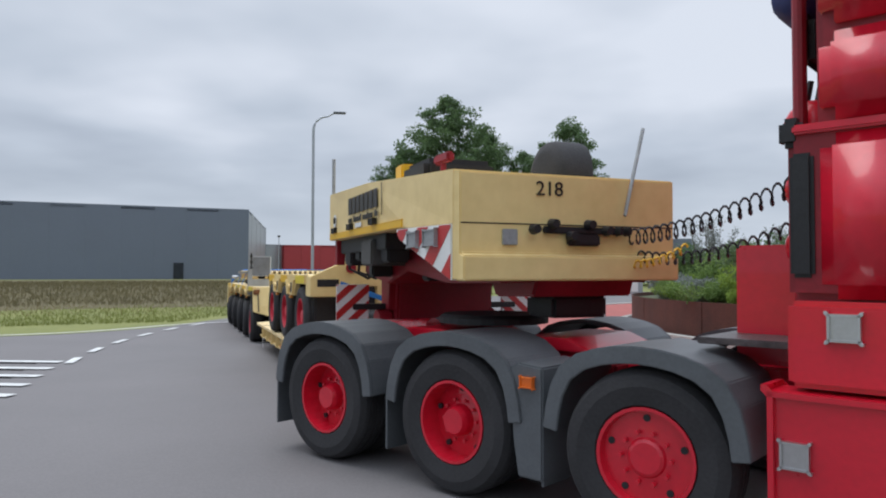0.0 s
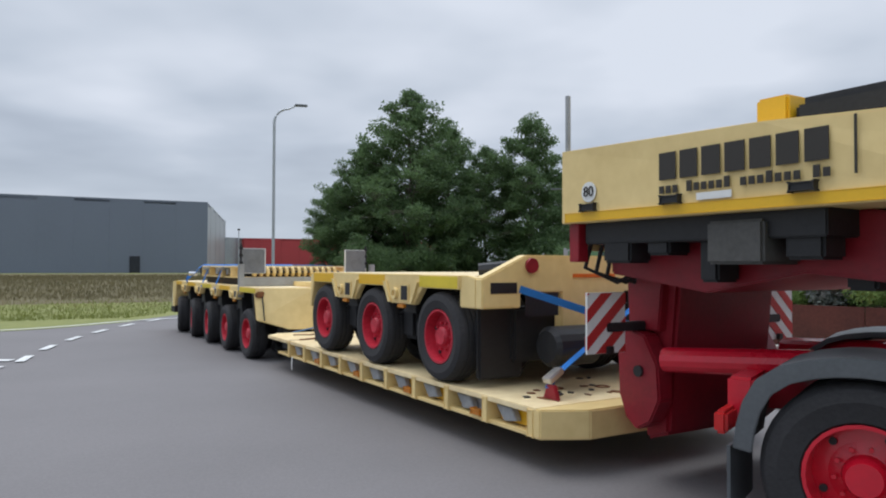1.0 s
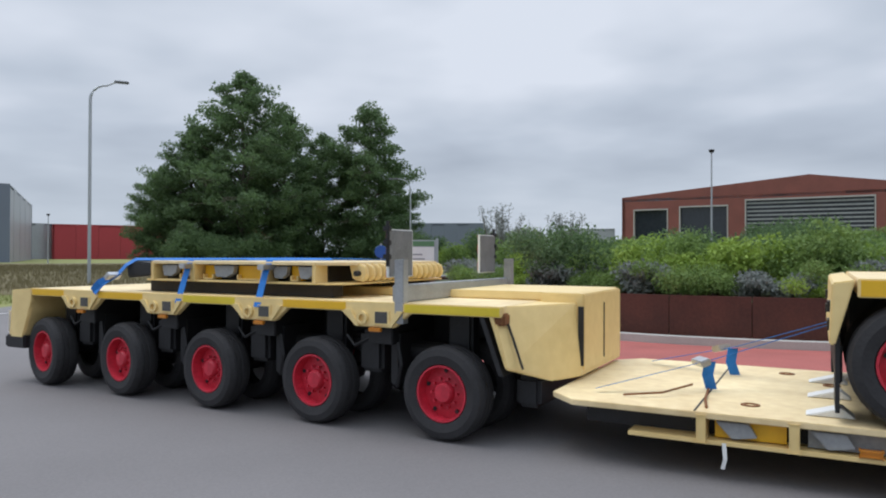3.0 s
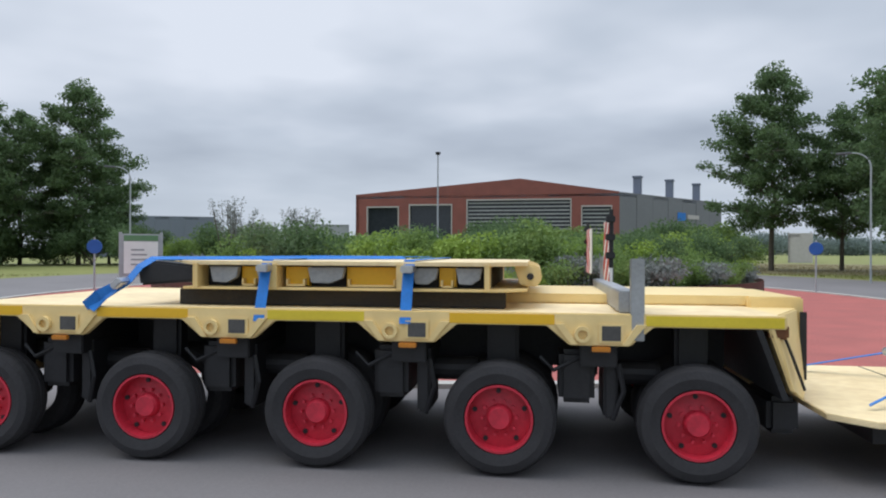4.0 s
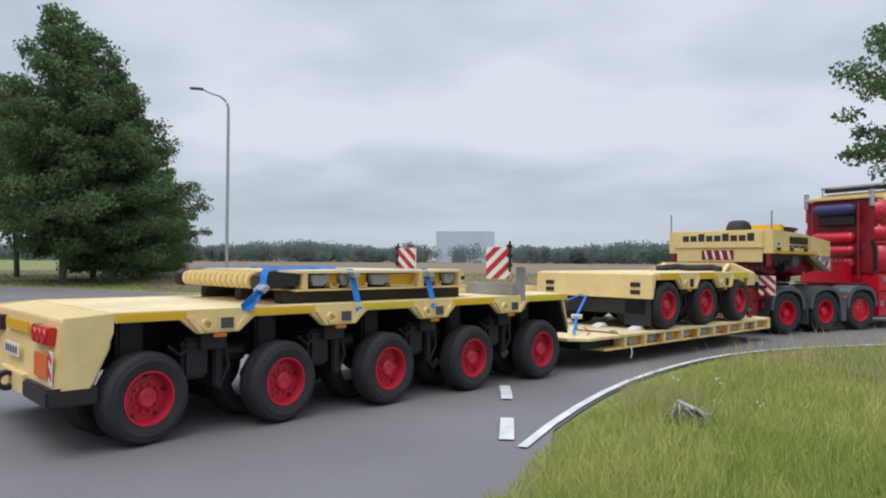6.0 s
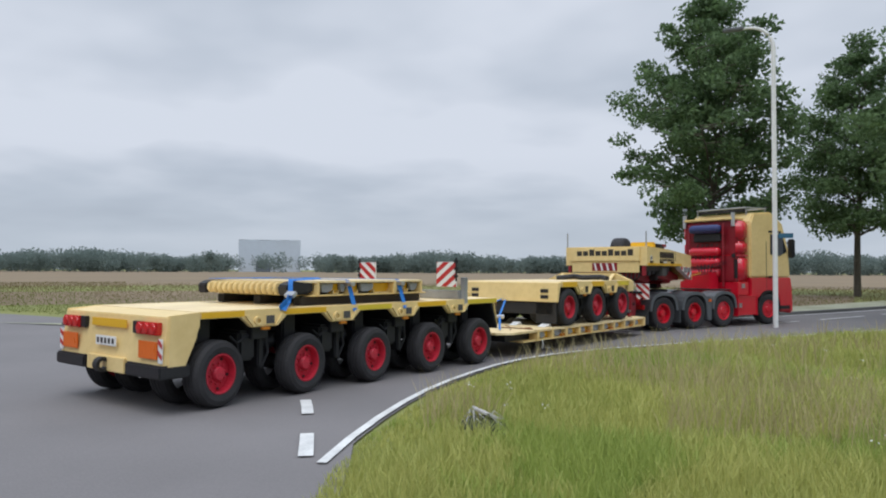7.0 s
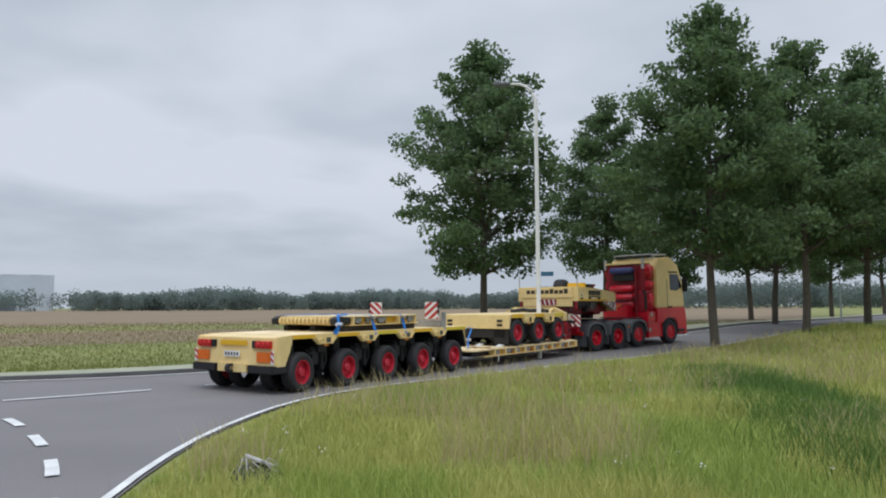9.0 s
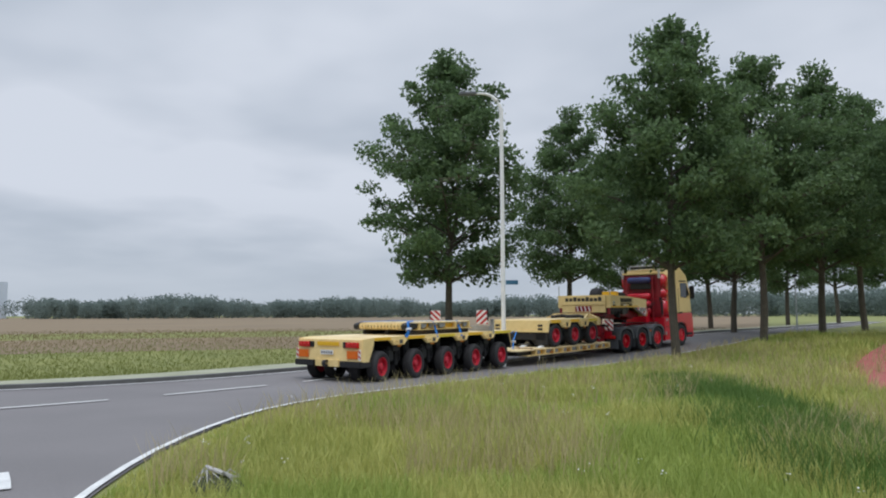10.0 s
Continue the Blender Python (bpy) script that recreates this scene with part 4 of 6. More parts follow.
# a pale clump of dead twigs in the grass
t = thing("dead_twigs", "pale heap of dead twigs in the grass", "twigs", m=pose(7.1, -4.05, 0.10))
part("soil_clod", lathe([(0, 0.12), (0.14, 0.10), (0.27, 0.03), (0.33, -0.05), (0, -0.06)], 11, m=pose(0, 0, 0, 90, 0, 0)), SOIL, t, "dark tussock under the twigs")
part("pale_wrap", prism([(-0.16, 0.0), (-0.05, 0.12), (0.10, 0.15), (0.20, 0.04), (0.06, -0.05)], 0.16, 0.185, "z", 0.008), FRAMEGREY, t, "pale crumpled sheet on the tussock", m=pose(0, 0, -0.02, 14, -18, 30))
for k in range(14):
    a = rng.uniform(0, 6.28)
    part("twig", tube([(0.02 * math.cos(a), 0.02 * math.sin(a), 0), (0.14 * math.cos(a), 0.14 * math.sin(a), 0.1 + 0.1 * rng.uniform()), (0.26 * math.cos(a + 0.4), 0.26 * math.sin(a + 0.4), 0.12 * rng.uniform())], 0.012, 4, r2=0.004), CONCRETE, t)

# ---- the vehicles: wheels ----
def dished_wheel(parent, x, y, z, r, width, side, dish=0.10, twin=True, bolts=10, rim_r=0.57, paint=None, apart=0.07):
    """A wheel about its own axle; side is -1 for the right-hand side. Sub-parts: tyres."""
    R = r * rim_r
    bm = lathe([(R, 0.0), (R * 1.0, -0.012), (R * 0.93, -0.012), (R * 0.90, dish), (R * 0.62, dish * 0.9), (R * 0.40, dish * 0.75), (R * 0.36, dish * 0.35), (R * 0.30, dish * 0.1), (0, dish * 0.1)], 28)
    lathe([(R * 0.99, 0.0), (R * 0.99, width * 0.9), (0, width * 0.9)], 28, bm)
    for k in range(bolts):
        a = 2 * math.pi * k / bolts
        lathe([(0.014, dish * 0.7), (0.014, dish * 0.9 - 0.05), (0, dish * 0.9 - 0.05)], 6, bm, pose(R * 0.51 * math.cos(a), 0, R * 0.51 * math.sin(a)))
    for k in range(5):
        a = 2 * math.pi * (k + 0.25) / 5
        lathe([(R * 0.075, dish * 0.93), (R * 0.075, dish * 0.80), (0, dish * 0.80)], 8, bm, pose(R * 0.77 * math.cos(a), 0, R * 0.77 * math.sin(a)), 1)
    flip = Matrix.Diagonal((1, 1 if side < 0 else -1, 1, 1))
    bmesh.ops.transform(bm, matrix=flip, verts=bm.verts)
    bmesh.ops.recalc_face_normals(bm, faces=bm.faces)
    wheel = part("wheel", bm, [paint or RIM_RED, BLACK], parent, "red steel wheel with a dished hub", m=pose(x, y, z))
    for k in range(2 if twin else 1):
        o = k * (width + apart)
        prof = [(R * 0.98, o + 0.02), (R * 1.04, o - 0.012), (r * 0.80, o - 0.03), (r * 0.93, o - 0.015), (r * 0.985, o + 0.03), (r, o + 0.06)]
        for g in range(3):
            c = o + width * (g + 1) / 4
            prof += [(r, c - 0.012), (r * 0.975, c - 0.008), (r * 0.975, c + 0.008), (r, c + 0.012)]
        prof += [(r, o + width - 0.06), (r * 0.985, o + width - 0.03), (r * 0.93, o + width + 0.015), (r * 0.80, o + width + 0.03), (R * 1.04, o + width), (R * 0.98, o + width - 0.03)]
        t = lathe(prof, 40)
        bmesh.ops.transform(t, matrix=flip, verts=t.verts)
        bmesh.ops.recalc_face_normals(t, faces=t.faces)
        part("tyre", t, RUBBER, wheel, "black rubber tyre")
    return wheel


def clone_part(ob, parent, m):
    """Another wheel on the same meshes."""
    c = ob.copy()
    scene.collection.objects.link(c)
    c.parent, c.matrix_basis = parent, m
    for k in ob.children:
        d = k.copy()
        scene.collection.objects.link(d)
        d.parent = c
    return c


def chevron_board(parent, x, y, z, w, h, face, flip=1):
    """A red and white striped warning board, facing the rear (-1) or the front (+1)."""
    b = box(-0.012, 0.012, -w / 2, w / 2, 0, h, 0.004)
    ob = part("warning_board", b, WHITE, parent, "red and white striped warning board", m=pose(x, y, z))
    for k in range(-2, 4):
        c0 = k * h * 0.44
        # diagonal band, clipped to the board
        ys = [-w / 2, w / 2]
        slope = h * 0.75 / w * flip
        bw = h * 0.22
        quad = [(ys[0], c0 + slope * ys[0]), (ys[1], c0 + slope * ys[1]), (ys[1], c0 + bw + slope * ys[1]), (ys[0], c0 + bw + slope * ys[0])]
        for lim, sign in ((0.004, 1), (h - 0.004, -1)):
            out = []
            for i in range(len(quad)):
                p, q = quad[i], quad[(i + 1) % len(quad)]
                ip, iq = sign * (p[1] - lim) >= 0, sign * (q[1] - lim) >= 0
                if ip:
                    out.append(p)
                if ip != iq:
                    u = (lim - p[1]) / (q[1] - p[1])
                    out.append((p[0] + (q[0] - p[0]) * u, lim))
            quad = out
            if not quad:
                break
        if len(quad) > 2:
            for s in ((-1, 1) if face == 0 else (face,)):
                part("stripe", prism(quad, 0.012 * s, 0.015 * s, "x"), SIGNRED, ob, "red reflective stripe")
    return ob


# ---- the low-loader: gooseneck, lowbed and five-axle bogie; x ahead, y to its left ----
HUBS = [-5.0, -6.5, -7.98, -9.46, -10.95]
DECK = 1.275
trailer = thing("low_loader_trailer", "cream and red heavy low-loader trailer with five rear axles", "trailer")
WHEELS = []


def skirt(parent, x_front, x_rear, hubs, top, y, side, label, slim=False):
    """The deck's edge plate: thin over each wheel, with a deep bracket between wheels."""
    lo_hub, lo_lobe = (top - 0.098, top - 0.245) if slim else (top - 0.135, top - 0.32)
    w_top, w_low = (0.40, 0.225) if slim else (0.46, 0.28)
    k_z = 0.74 if slim else 1.0     # depth of what sits on a bracket
    pts = [(x_rear, top), (x_rear, lo_hub)]
    hs = sorted(hubs)
    for a, b in zip(hs, hs[1:]):
        c = (a + b) / 2
        pts += [(c - w_top, lo_hub), (c - w_low, lo_lobe), (c + w_low, lo_lobe), (c + w_top, lo_hub)]
    pts += [(x_front, lo_hub), (x_front, top)]
    part("side_plate", prism(pts, y, y + 0.07 * side, "y", 0.008), CREAM, parent, label)
    for k, h in enumerate(hs):
        a = (hs[k - 1] + h) / 2 + w_top - 0.06 if k else max(x_rear + 0.02, h - 0.44)
        b = (hs[k + 1] + h) / 2 - w_top + 0.06 if k < len(hs) - 1 else x_front - 0.02
        part("marking_strip", box(a, b, y - 0.003 * side, y + 0.004 * side, lo_hub + 0.008, top - 0.012, 0.002), LEMON if k % 2 == 0 and side > 0 and k in (2, 4) else YELLOW, parent, "yellow reflective strip")
    for a, b in zip(hs, hs[1:]):
        c = (a + b) / 2
        bm = box(c - 0.01, c + 0.18, y - 0.012 * side, y - 0.002 * side, top - 0.30 * k_z, top - 0.10 * k_z, 0.004)
        part("pocket_frame", bm, CREAM, parent)
        part("pocket", box(c + 0.015, c + 0.155, y - 0.016 * side, y - 0.006 * side, top - 0.275 * k_z, top - 0.125 * k_z), POCKET if slim else BLACK, parent, "dark stake pocket")
        ring = lathe([(0.062, -0.018), (0.062, 0.018), (0.036, 0.018), (0.036, -0.018), (0.062, -0.018)], 16)
        part("lashing_ring", ring, CREAM, parent, "worn cream lashing ring", m=pose(c - 0.13, y - 0.018 * side, top - 0.20 * k_z - 0.01, 0, 0, 0))
        for s in (-1, 1):
            part("gusset", prism([(c + s * (w_top - 0.13), top - 0.08), (c + s * (w_top - 0.06), top - 0.08), (c + s * (w_low - 0.01), lo_lobe + 0.012), (c + s * (w_low - 0.06), lo_lobe + 0.012)], y - 0.03 * side, y - 0.002 * side, "y"), CREAM, parent)
        part("side_marker", box(c - 0.06, c + 0.08, y - 0.02 * side, y + 0.02 * side, lo_lobe - 0.045, lo_lobe - 0.005, 0.006), AMBER, parent, "amber side marker lamp")


def running_gear(parent, hubs, z_hub, r, top):
    """Wheels, swing arms and the dark frame below a module's deck."""
    first = None
    for h in hubs:
        for side in (-1, 1):
            if first is None or side not in first:
                w = dished_wheel(parent, h, 1.36 * side, z_hub, r, 0.25, side, rim_r=0.60, apart=0.36)
                first = {**(first or {}), side: w}
            else:
                w = clone_part(first[side], parent, pose(h, 1.36 * side, z_hub))
            WHEELS.append((w, r, (h, 1.36 * side, z_hub), parent))
            bm = box(h - 0.13, h + 0.13, 0.92 * side - 0.09, 0.92 * side + 0.09, z_hub - 0.02, top - 0.08, 0.03)
            tube([(h, 0.55 * side, z_hub), (h, 1.25 * side, z_hub)], 0.09, 10, bm)
            part("swing_arm", bm, BLACK, parent, "black axle swing arm")
    xs = (min(hubs) - 0.4, max(hubs) + 0.4)
    part("spine_beam", box(xs[0], xs[1], -0.42, 0.42, top - 0.55, top - 0.05, 0.02), BLACK, parent, "dark spine beam below the deck")
    for a, b in zip(sorted(hubs), sorted(hubs)[1:]):
        c = (a + b) / 2
        part("cross_member", box(c - 0.14, c + 0.14, -1.28, 1.28, top - 0.42, top - 0.06, 0.01), BLACK, parent, "dark cross member")
        for s in (-1, 1):
            part("valve_box", box(c - 0.30, c - 0.02, 0.95 * s - 0.26, 0.95 * s + 0.26, top - 0.72, top - 0.30, 0.04), BLACK, parent, "black valve box")
            part("hanger", box(c + 0.05, c + 0.16, 0.95 * s - 0.22, 0.95 * s + 0.28, top - 0.84, top - 0.30, 0.02), BLACK, parent, "black hanger plate")
            part("hose", tube([(c + 0.16, 1.2 * s, top - 0.40), (c + 0.2, 1.2 * s, top - 0.62), (c + 0.12, 1.15 * s, top - 0.85)], 0.022, 6), BLACK, parent)
            part("hose", tube([(c - 0.1, 1.2 * s, top - 0.34), (c - 0.34, 1.22 * s, top - 0.46), (c - 0.45, 1.2 * s, top - 0.36)], 0.018, 6), BLACK, parent)
    for a, b in zip(sorted(hubs), sorted(hubs)[1:]):
        c = (a + b) / 2
        for s in (-1, 1):
            part("air_tank", lathe([(0, -0.22), (0.09, -0.20), (0.10, -0.16), (0.10, 0.16), (0.09, 0.2), (0, 0.22)], 14), BLACK, parent, "black air tank", m=pose(c + 0.32, 0.86 * s, top - 0.52, 0, 0, 90))


def five_axle_bogie(t):
    part("deck", box(-11.230, -4.42, -1.33, 1.33, DECK - 0.09, DECK, 0.01), CREAM_DECK, t, "worn cream steel deck")
    for side in (-1, 1):
        skirt(t, -4.40, -11.230, HUBS, DECK + 0.003, 1.385 * side, -side, "cream deck edge with wheel arches", True)
    running_gear(t, HUBS, 0.445, 0.445, DECK)
    # raised spine along the deck and the drop at the front
    part("spine_box", box(-7.1, -4.02, -0.33, 1.23, DECK, DECK + 0.09, 0.015), CREAM, t)
    bm = bmesh.new()
    for z, xc, xf in ((DECK - 0.004, -4.50, -4.02), (0.72, -4.35, -3.96)):
        for x, y in ((-4.56 if z > 1 else xc - 0.02, -1.38), (xc, -1.38), (xf, -0.45), (xf, 1.05), (xc + 0.15, 1.38), (-4.56 if z > 1 else xc - 0.02, 1.38)):
            bm.verts.new((x, y, z))
    for x, y in ((-4.10, -0.85), (-3.95, -0.45), (-3.95, 1.05), (-4.10, 1.2)):
        bm.verts.new((x, y, 0.56))
    bmesh.ops.convex_hull(bm, input=bm.verts)
    bmesh.ops.bevel(bm, geom=[e for e in bm.edges if e.calc_face_angle(0) > 0.3], offset=0.012, segments=2, affect="EDGES")
    part("front_body", bm, CREAM, t, "cream front box with cut corners")
    part("front_body", box(-4.4, -3.945, -0.40, 1.04, 0.60, DECK + 0.087, 0.015), CREAM, t)
    # black sheet that covers the cream rear face inside the front arch
    part("arch_liner", prism([(-4.62, DECK - 0.10), (-4.573, DECK - 0.10), (-4.385, 0.66), (-4.43, 0.66)], -1.384, 1.384, "y"), BLACK, t, "black sheet over the front box's rear face")
    for y in (-0.44, 0.32):
        part("slot", box(-3.99, -3.935, y - 0.008, y + 0.008, 0.66, 1.24, 0.002), BLACK, t)
    part("coupling", box(-4.42, -4.18, -1.0, 1.0, 0.32, 0.61, 0.04), BLACK, t, "dark coupling below the front box")
    # rear body with lamps
    rear = prism([(-11.230, DECK - 0.004), (-11.660, DECK - 0.05), (-11.730, 0.62), (-11.410, 0.62), (-11.260, 0.95)], -1.38, 1.38, "y", 0.012)
    part("rear_body", rear, CREAM, t, "cream rear body with lamps")
    for side in (-1, 1):
        wing = prism([(-11.230, DECK), (-11.230, DECK - 0.18), (-11.430, 0.60), (-11.670, 0.60), (-11.650, DECK - 0.03)], 1.39 * side, 1.33 * side, "y", 0.006)
        part("rear_wing", wing, CREAM, t)
        part("bumper", box(-11.790, -11.360, 0.98 * side - 0.42, 0.98 * side + 0.42, 0.46, 0.63, 0.02), BLACK, t, "black rubber bumper")
        x = -11.710
        lamp = part("tail_lamp", box(x - 0.05, x + 0.04, 1.02 * side - 0.24, 1.02 * side + 0.24, 1.00, 1.16, 0.012), TAIL, t, "red tail lamp cluster")
        for k in range(3):
            part("lens", lathe([(0, -0.02), (0.062, -0.012), (0.068, 0.0), (0.068, 0.03)], 14), TAIL, lamp, m=pose(x - 0.055, (0.86 + 0.16 * k) * side, 1.08, 0, 0, -90))
        part("reflector_plate", box(x - 0.045, x - 0.03, 1.05 * side - 0.22, 1.05 * side + 0.22, 0.70, 0.92, 0.004), ORANGE, t, "orange reflective plate")
    for side in (-1, 1):
        edge = part("edge_board", box(-11.745, -11.735, 1.33 * side - 0.05, 1.33 * side + 0.05, 0.66, 0.96, 0.003), WHITE, t, "small white and red edge board")
        for k in range(2):
            part("stripe", prism([(1.33 * side - 0.045, 0.70 + 0.14 * k), (1.33 * side + 0.045, 0.76 + 0.14 * k), (1.33 * side + 0.045, 0.82 + 0.14 * k), (1.33 * side - 0.045, 0.76 + 0.14 * k)], -11.750, -11.744, "x"), SIGNRED, edge)
        part("lamp_recess", box(-11.735, -11.670, 0.74 * side - 0.10, 0.74 * side + 0.10, 1.0, 1.16, 0.01), BLACK, t)
    part("rear_band", box(-11.725, -11.710, -0.46, 0.46, 1.05, 1.16, 0.003), YELLOW, t, "yellow reflective band")
    plate = part("number_plate", box(-11.765, -11.750, -0.27, 0.27, 0.80, 0.93, 0.004), WHITE, t, "white number plate")
    for k in range(5):
        part("plate_bar", box(-11.770, -11.764, -0.20 + 0.1 * k - 0.025, -0.20 + 0.1 * k + 0.025, 0.83, 0.90), INK, plate)
    hitch = lathe([(0.10, -0.06), (0.10, 0.06), (0.055, 0.06), (0.055, -0.06), (0.10, -0.06)], 18)
    part("hitch_ring", hitch, BLACK, t, "black hitch ring", m=pose(-11.810, 0.0, 0.55))
    part("hitch_plate", box(-11.770, -11.510, -0.5, 0.5, 0.46, 0.66, 0.01), CREAM, t)
    # cross beam with the two boards
    part("cross_beam", box(-5.60, -5.46, -1.30, 1.30, DECK + 0.004, DECK + 0.17, 0.01), STEEL, t, "galvanised cross beam on the deck")
    for side in (-1, 1):
        part("board_post", box(-5.52, -5.42, 1.34 * side - 0.05, 1.34 * side + 0.05, DECK - 0.2, DECK + 0.42, 0.006), STEEL, t, "galvanised steel post")
        board = chevron_board(t, -5.66, 1.06 * side, DECK + 0.24, 0.48, 0.48, -1, flip=side)
        part("board_back", box(0.013, 0.02, -0.22, 0.22, 0.01, 0.47, 0.002), mat("dull_aluminium", (0.20, 0.205, 0.215), 0.5, metal=0.3, var=0.25, scale=6), board, "bare steel back of the board")
        post = tube([(-5.66, 1.29 * side, DECK + 0.35), (-5.66, 1.29 * side, DECK + 0.80)], 0.018, 6)
        for k in range(3):
            box(-5.70, -5.63, 1.29 * side - 0.03, 1.29 * side + 0.03, DECK + 0.42 + 0.14 * k, DECK + 0.47 + 0.14 * k, 0.006, post)
        part("marker_lamps", post, BLACK, t, "black marker lamps on a rod")


def lowbed(t):
    top, lo = 0.52, 0.27
    plan = [(-4.02, -1.10), (-3.76, -1.36), (3.25, -1.36), (3.25, 1.36), (-3.76, 1.36), (-4.02, 1.10)]
    part("lowbed_deck", prism(plan, top - 0.05, top, "z", 0.006), CREAM_DECK, t, "worn cream steel lowbed deck")
    part("lowbed_bottom", prism([(max(x, -3.3) * 0.998, y * 0.985) for x, y in plan if x > -3.8], lo, lo + 0.035, "z", 0.004), CREAM, t)
    part("lowbed_core", box(-3.7, 3.3, -1.12, 1.12, lo + 0.035, top - 0.05), BLACK, t, "dark inner beams of the lowbed")
    n = 9
    for side in (-1, 1):
        for k in range(n + 1):
            x = -2.72 + 5.9 * k / n
            part("side_post", box(x - 0.035, x + 0.035, 1.15 * side, 1.365 * side, lo + 0.01, top - 0.02, 0.006), CREAM, t, "cream side post")
            if k < n:
                m = YELLOW if k % 3 != 1 else GREY
                part("side_panel", box(x + 0.09, x + 0.60, 1.20 * side, 1.24 * side, lo + 0.045, top - 0.06, 0.004), m, t, "yellow pocket panel" if m is YELLOW else "grey folded outrigger")
                part("outrigger", prism([(x + 0.10, top - 0.07), (x + 0.34, top - 0.07), (x + 0.40, lo + 0.08), (x + 0.22, lo + 0.05)], 1.25 * side, 1.31 * side, "y", 0.006), GREY, t, "grey steel outrigger")
                if k % 2:
                    part("side_marker", box(x + 0.42, x + 0.56, 1.30 * side, 1.355 * side, lo + 0.045, lo + 0.09, 0.008), AMBER, t, "amber side marker lamp")
    # front: bevelled nose
    part("nose", prism([(3.2, -1.362), (3.30, -1.362), (3.50, -1.0), (3.50, 1.0), (3.30, 1.362), (3.2, 1.362)], lo + 0.002, top - 0.004, "z", 0.012), CREAM, t, "cream bevelled lowbed nose")
    for side in (-1, 1):
        part("lifting_lug", prism([(2.92, top), (3.12, top), (3.07, top + 0.13), (2.97, top + 0.13)], 1.0 * side - 0.02, 1.0 * side + 0.02, "y", 0.008), RED_DARK, t, "rusty lashing lug")


def gooseneck(t):
    top = 2.72
    # rear box, front box
    part("upper_box", prism([(3.79, 2.13), (3.79, top + 0.04), (5.7, top - 0.02), (8.08, top - 0.18), (8.08, 2.10), (7.02, 2.12), (7.02, 2.13)], -1.36, 1.36, "y", 0.012), CREAM, t, "cream gooseneck body with lettering")
    for side in (-1, 1):
        part("edge_strip", box(3.84, 6.92, 1.356 * side, 1.368 * side, 2.14, 2.215, 0.003), YELLOW, t, "yellow reflective strip")
        # striped lower cheek, its lower edge running up to the rear
        y1 = 1.372 * side
        part("cheek", prism([(6.78, 2.12), (6.86, 2.02), (8.06, 1.64), (8.06, 2.098), (7.03, 2.118)], 1.20 * side, y1, "y", 0.006), WHITE, t, "white cheek with red stripes")
        for k in range(-2, 4):
            band = [(6.80, 2.112), (6.87, 2.026), (8.055, 1.65), (8.055, 2.092), (7.04, 2.112)]
            for lim, keep in ((4.375 + 0.5 * k, 1), (4.625 + 0.5 * k, -1)):
                cut = []
                for p, q in zip(band, band[1:] + band[:1]):
                    dp, dq = keep * (p[0] - p[1] / 0.85 - lim), keep * (q[0] - q[1] / 0.85 - lim)
                    if dp >= 0:
                        cut.append(p)
                    if dp * dq < 0:
                        cut.append((p[0] + (q[0] - p[0]) * dp / (dp - dq), p[1] + (q[1] - p[1]) * dp / (dp - dq)))
                band = cut
            if len(band) > 2:
                part("stripe", prism(band, y1 - 0.002 * side, y1 + 0.004 * side, "y"), SIGNRED, t, "red reflective stripe")
        for x, w in ((7.17, 0.22), (7.55, 0.26)):
            part("lamp_box", box(x, x + w, 1.37 * side, 1.40 * side, 1.93, 2.07, 0.012), STEEL, t, "small metal lamp box")
        for x in (4.05, 4.9, 5.9):
            part("clasp", box(x, x + 0.16, 1.355 * side, 1.39 * side, 2.225, 2.28, 0.008), BLACK, t, "dark latch")
        part("panel_seam", box(6.28, 6.295, 1.358 * side, 1.3635 * side, 2.3, 2.64), INK, t)
        part("antenna", tube([(3.82, 1.32 * side, 2.2), (3.82, 1.32 * side, 3.25)], 0.022, 8), STEEL, t, "grey upright stake")
    # front face
    part("front_box", prism([(8.06, 1.64), (8.06, top - 0.185), (8.16, top - 0.20), (8.16, 1.86), (8.24, 1.84), (8.24, 1.64)], -1.34, 1.34, "y", 0.012), CREAM, t, "cream gooseneck front")
    for side in (-1, 1):
        part("front_corner", prism([(8.06, 1.36 * side), (8.15, 1.335 * side), (8.0, 1.335 * side)], 1.65, top - 0.19, "z", 0.006), CREAM, t)
    part("front_seam", box(8.158, 8.164, -1.33, 1.33, 2.10, 2.11), INK, t)
    bm = text_mesh("218", 0.17)
    bmesh.ops.transform(bm, matrix=pose(8.166, -0.55, 2.40, 0, 0, 90), verts=bm.verts)
    part("fleet_number", bm, INK, t, "black number on the front")
    # coupling plate and valves on the front
    bm = box(8.16, 8.20, -0.62, 0.30, 2.03, 2.09, 0.01)
    for k in range(7):
        lathe([(0, -0.08), (0.035, -0.08), (0.045, 0.0)], 10, bm, pose(8.20, -0.72 + 0.17 * k, 2.06 + 0.05 * (k % 2) - 0.05 * (k % 3 == 2), 0, 0, 90))
    box(8.16, 8.22, -0.40, -0.10, 1.93, 2.03, 0.015, bm)
    part("coupling_panel", bm, BLACK, t, "black air and electric couplings")
    part("vent_plate", box(8.16, 8.185, -0.98, -0.85, 1.93, 2.06, 0.006), GREY, t)
    part("hose_pole", tube([(8.20, 0.30, 2.20), (8.24, 0.62, 2.96)], 0.022, 8), STEEL, t, "grey pole that carries the coiled lines")
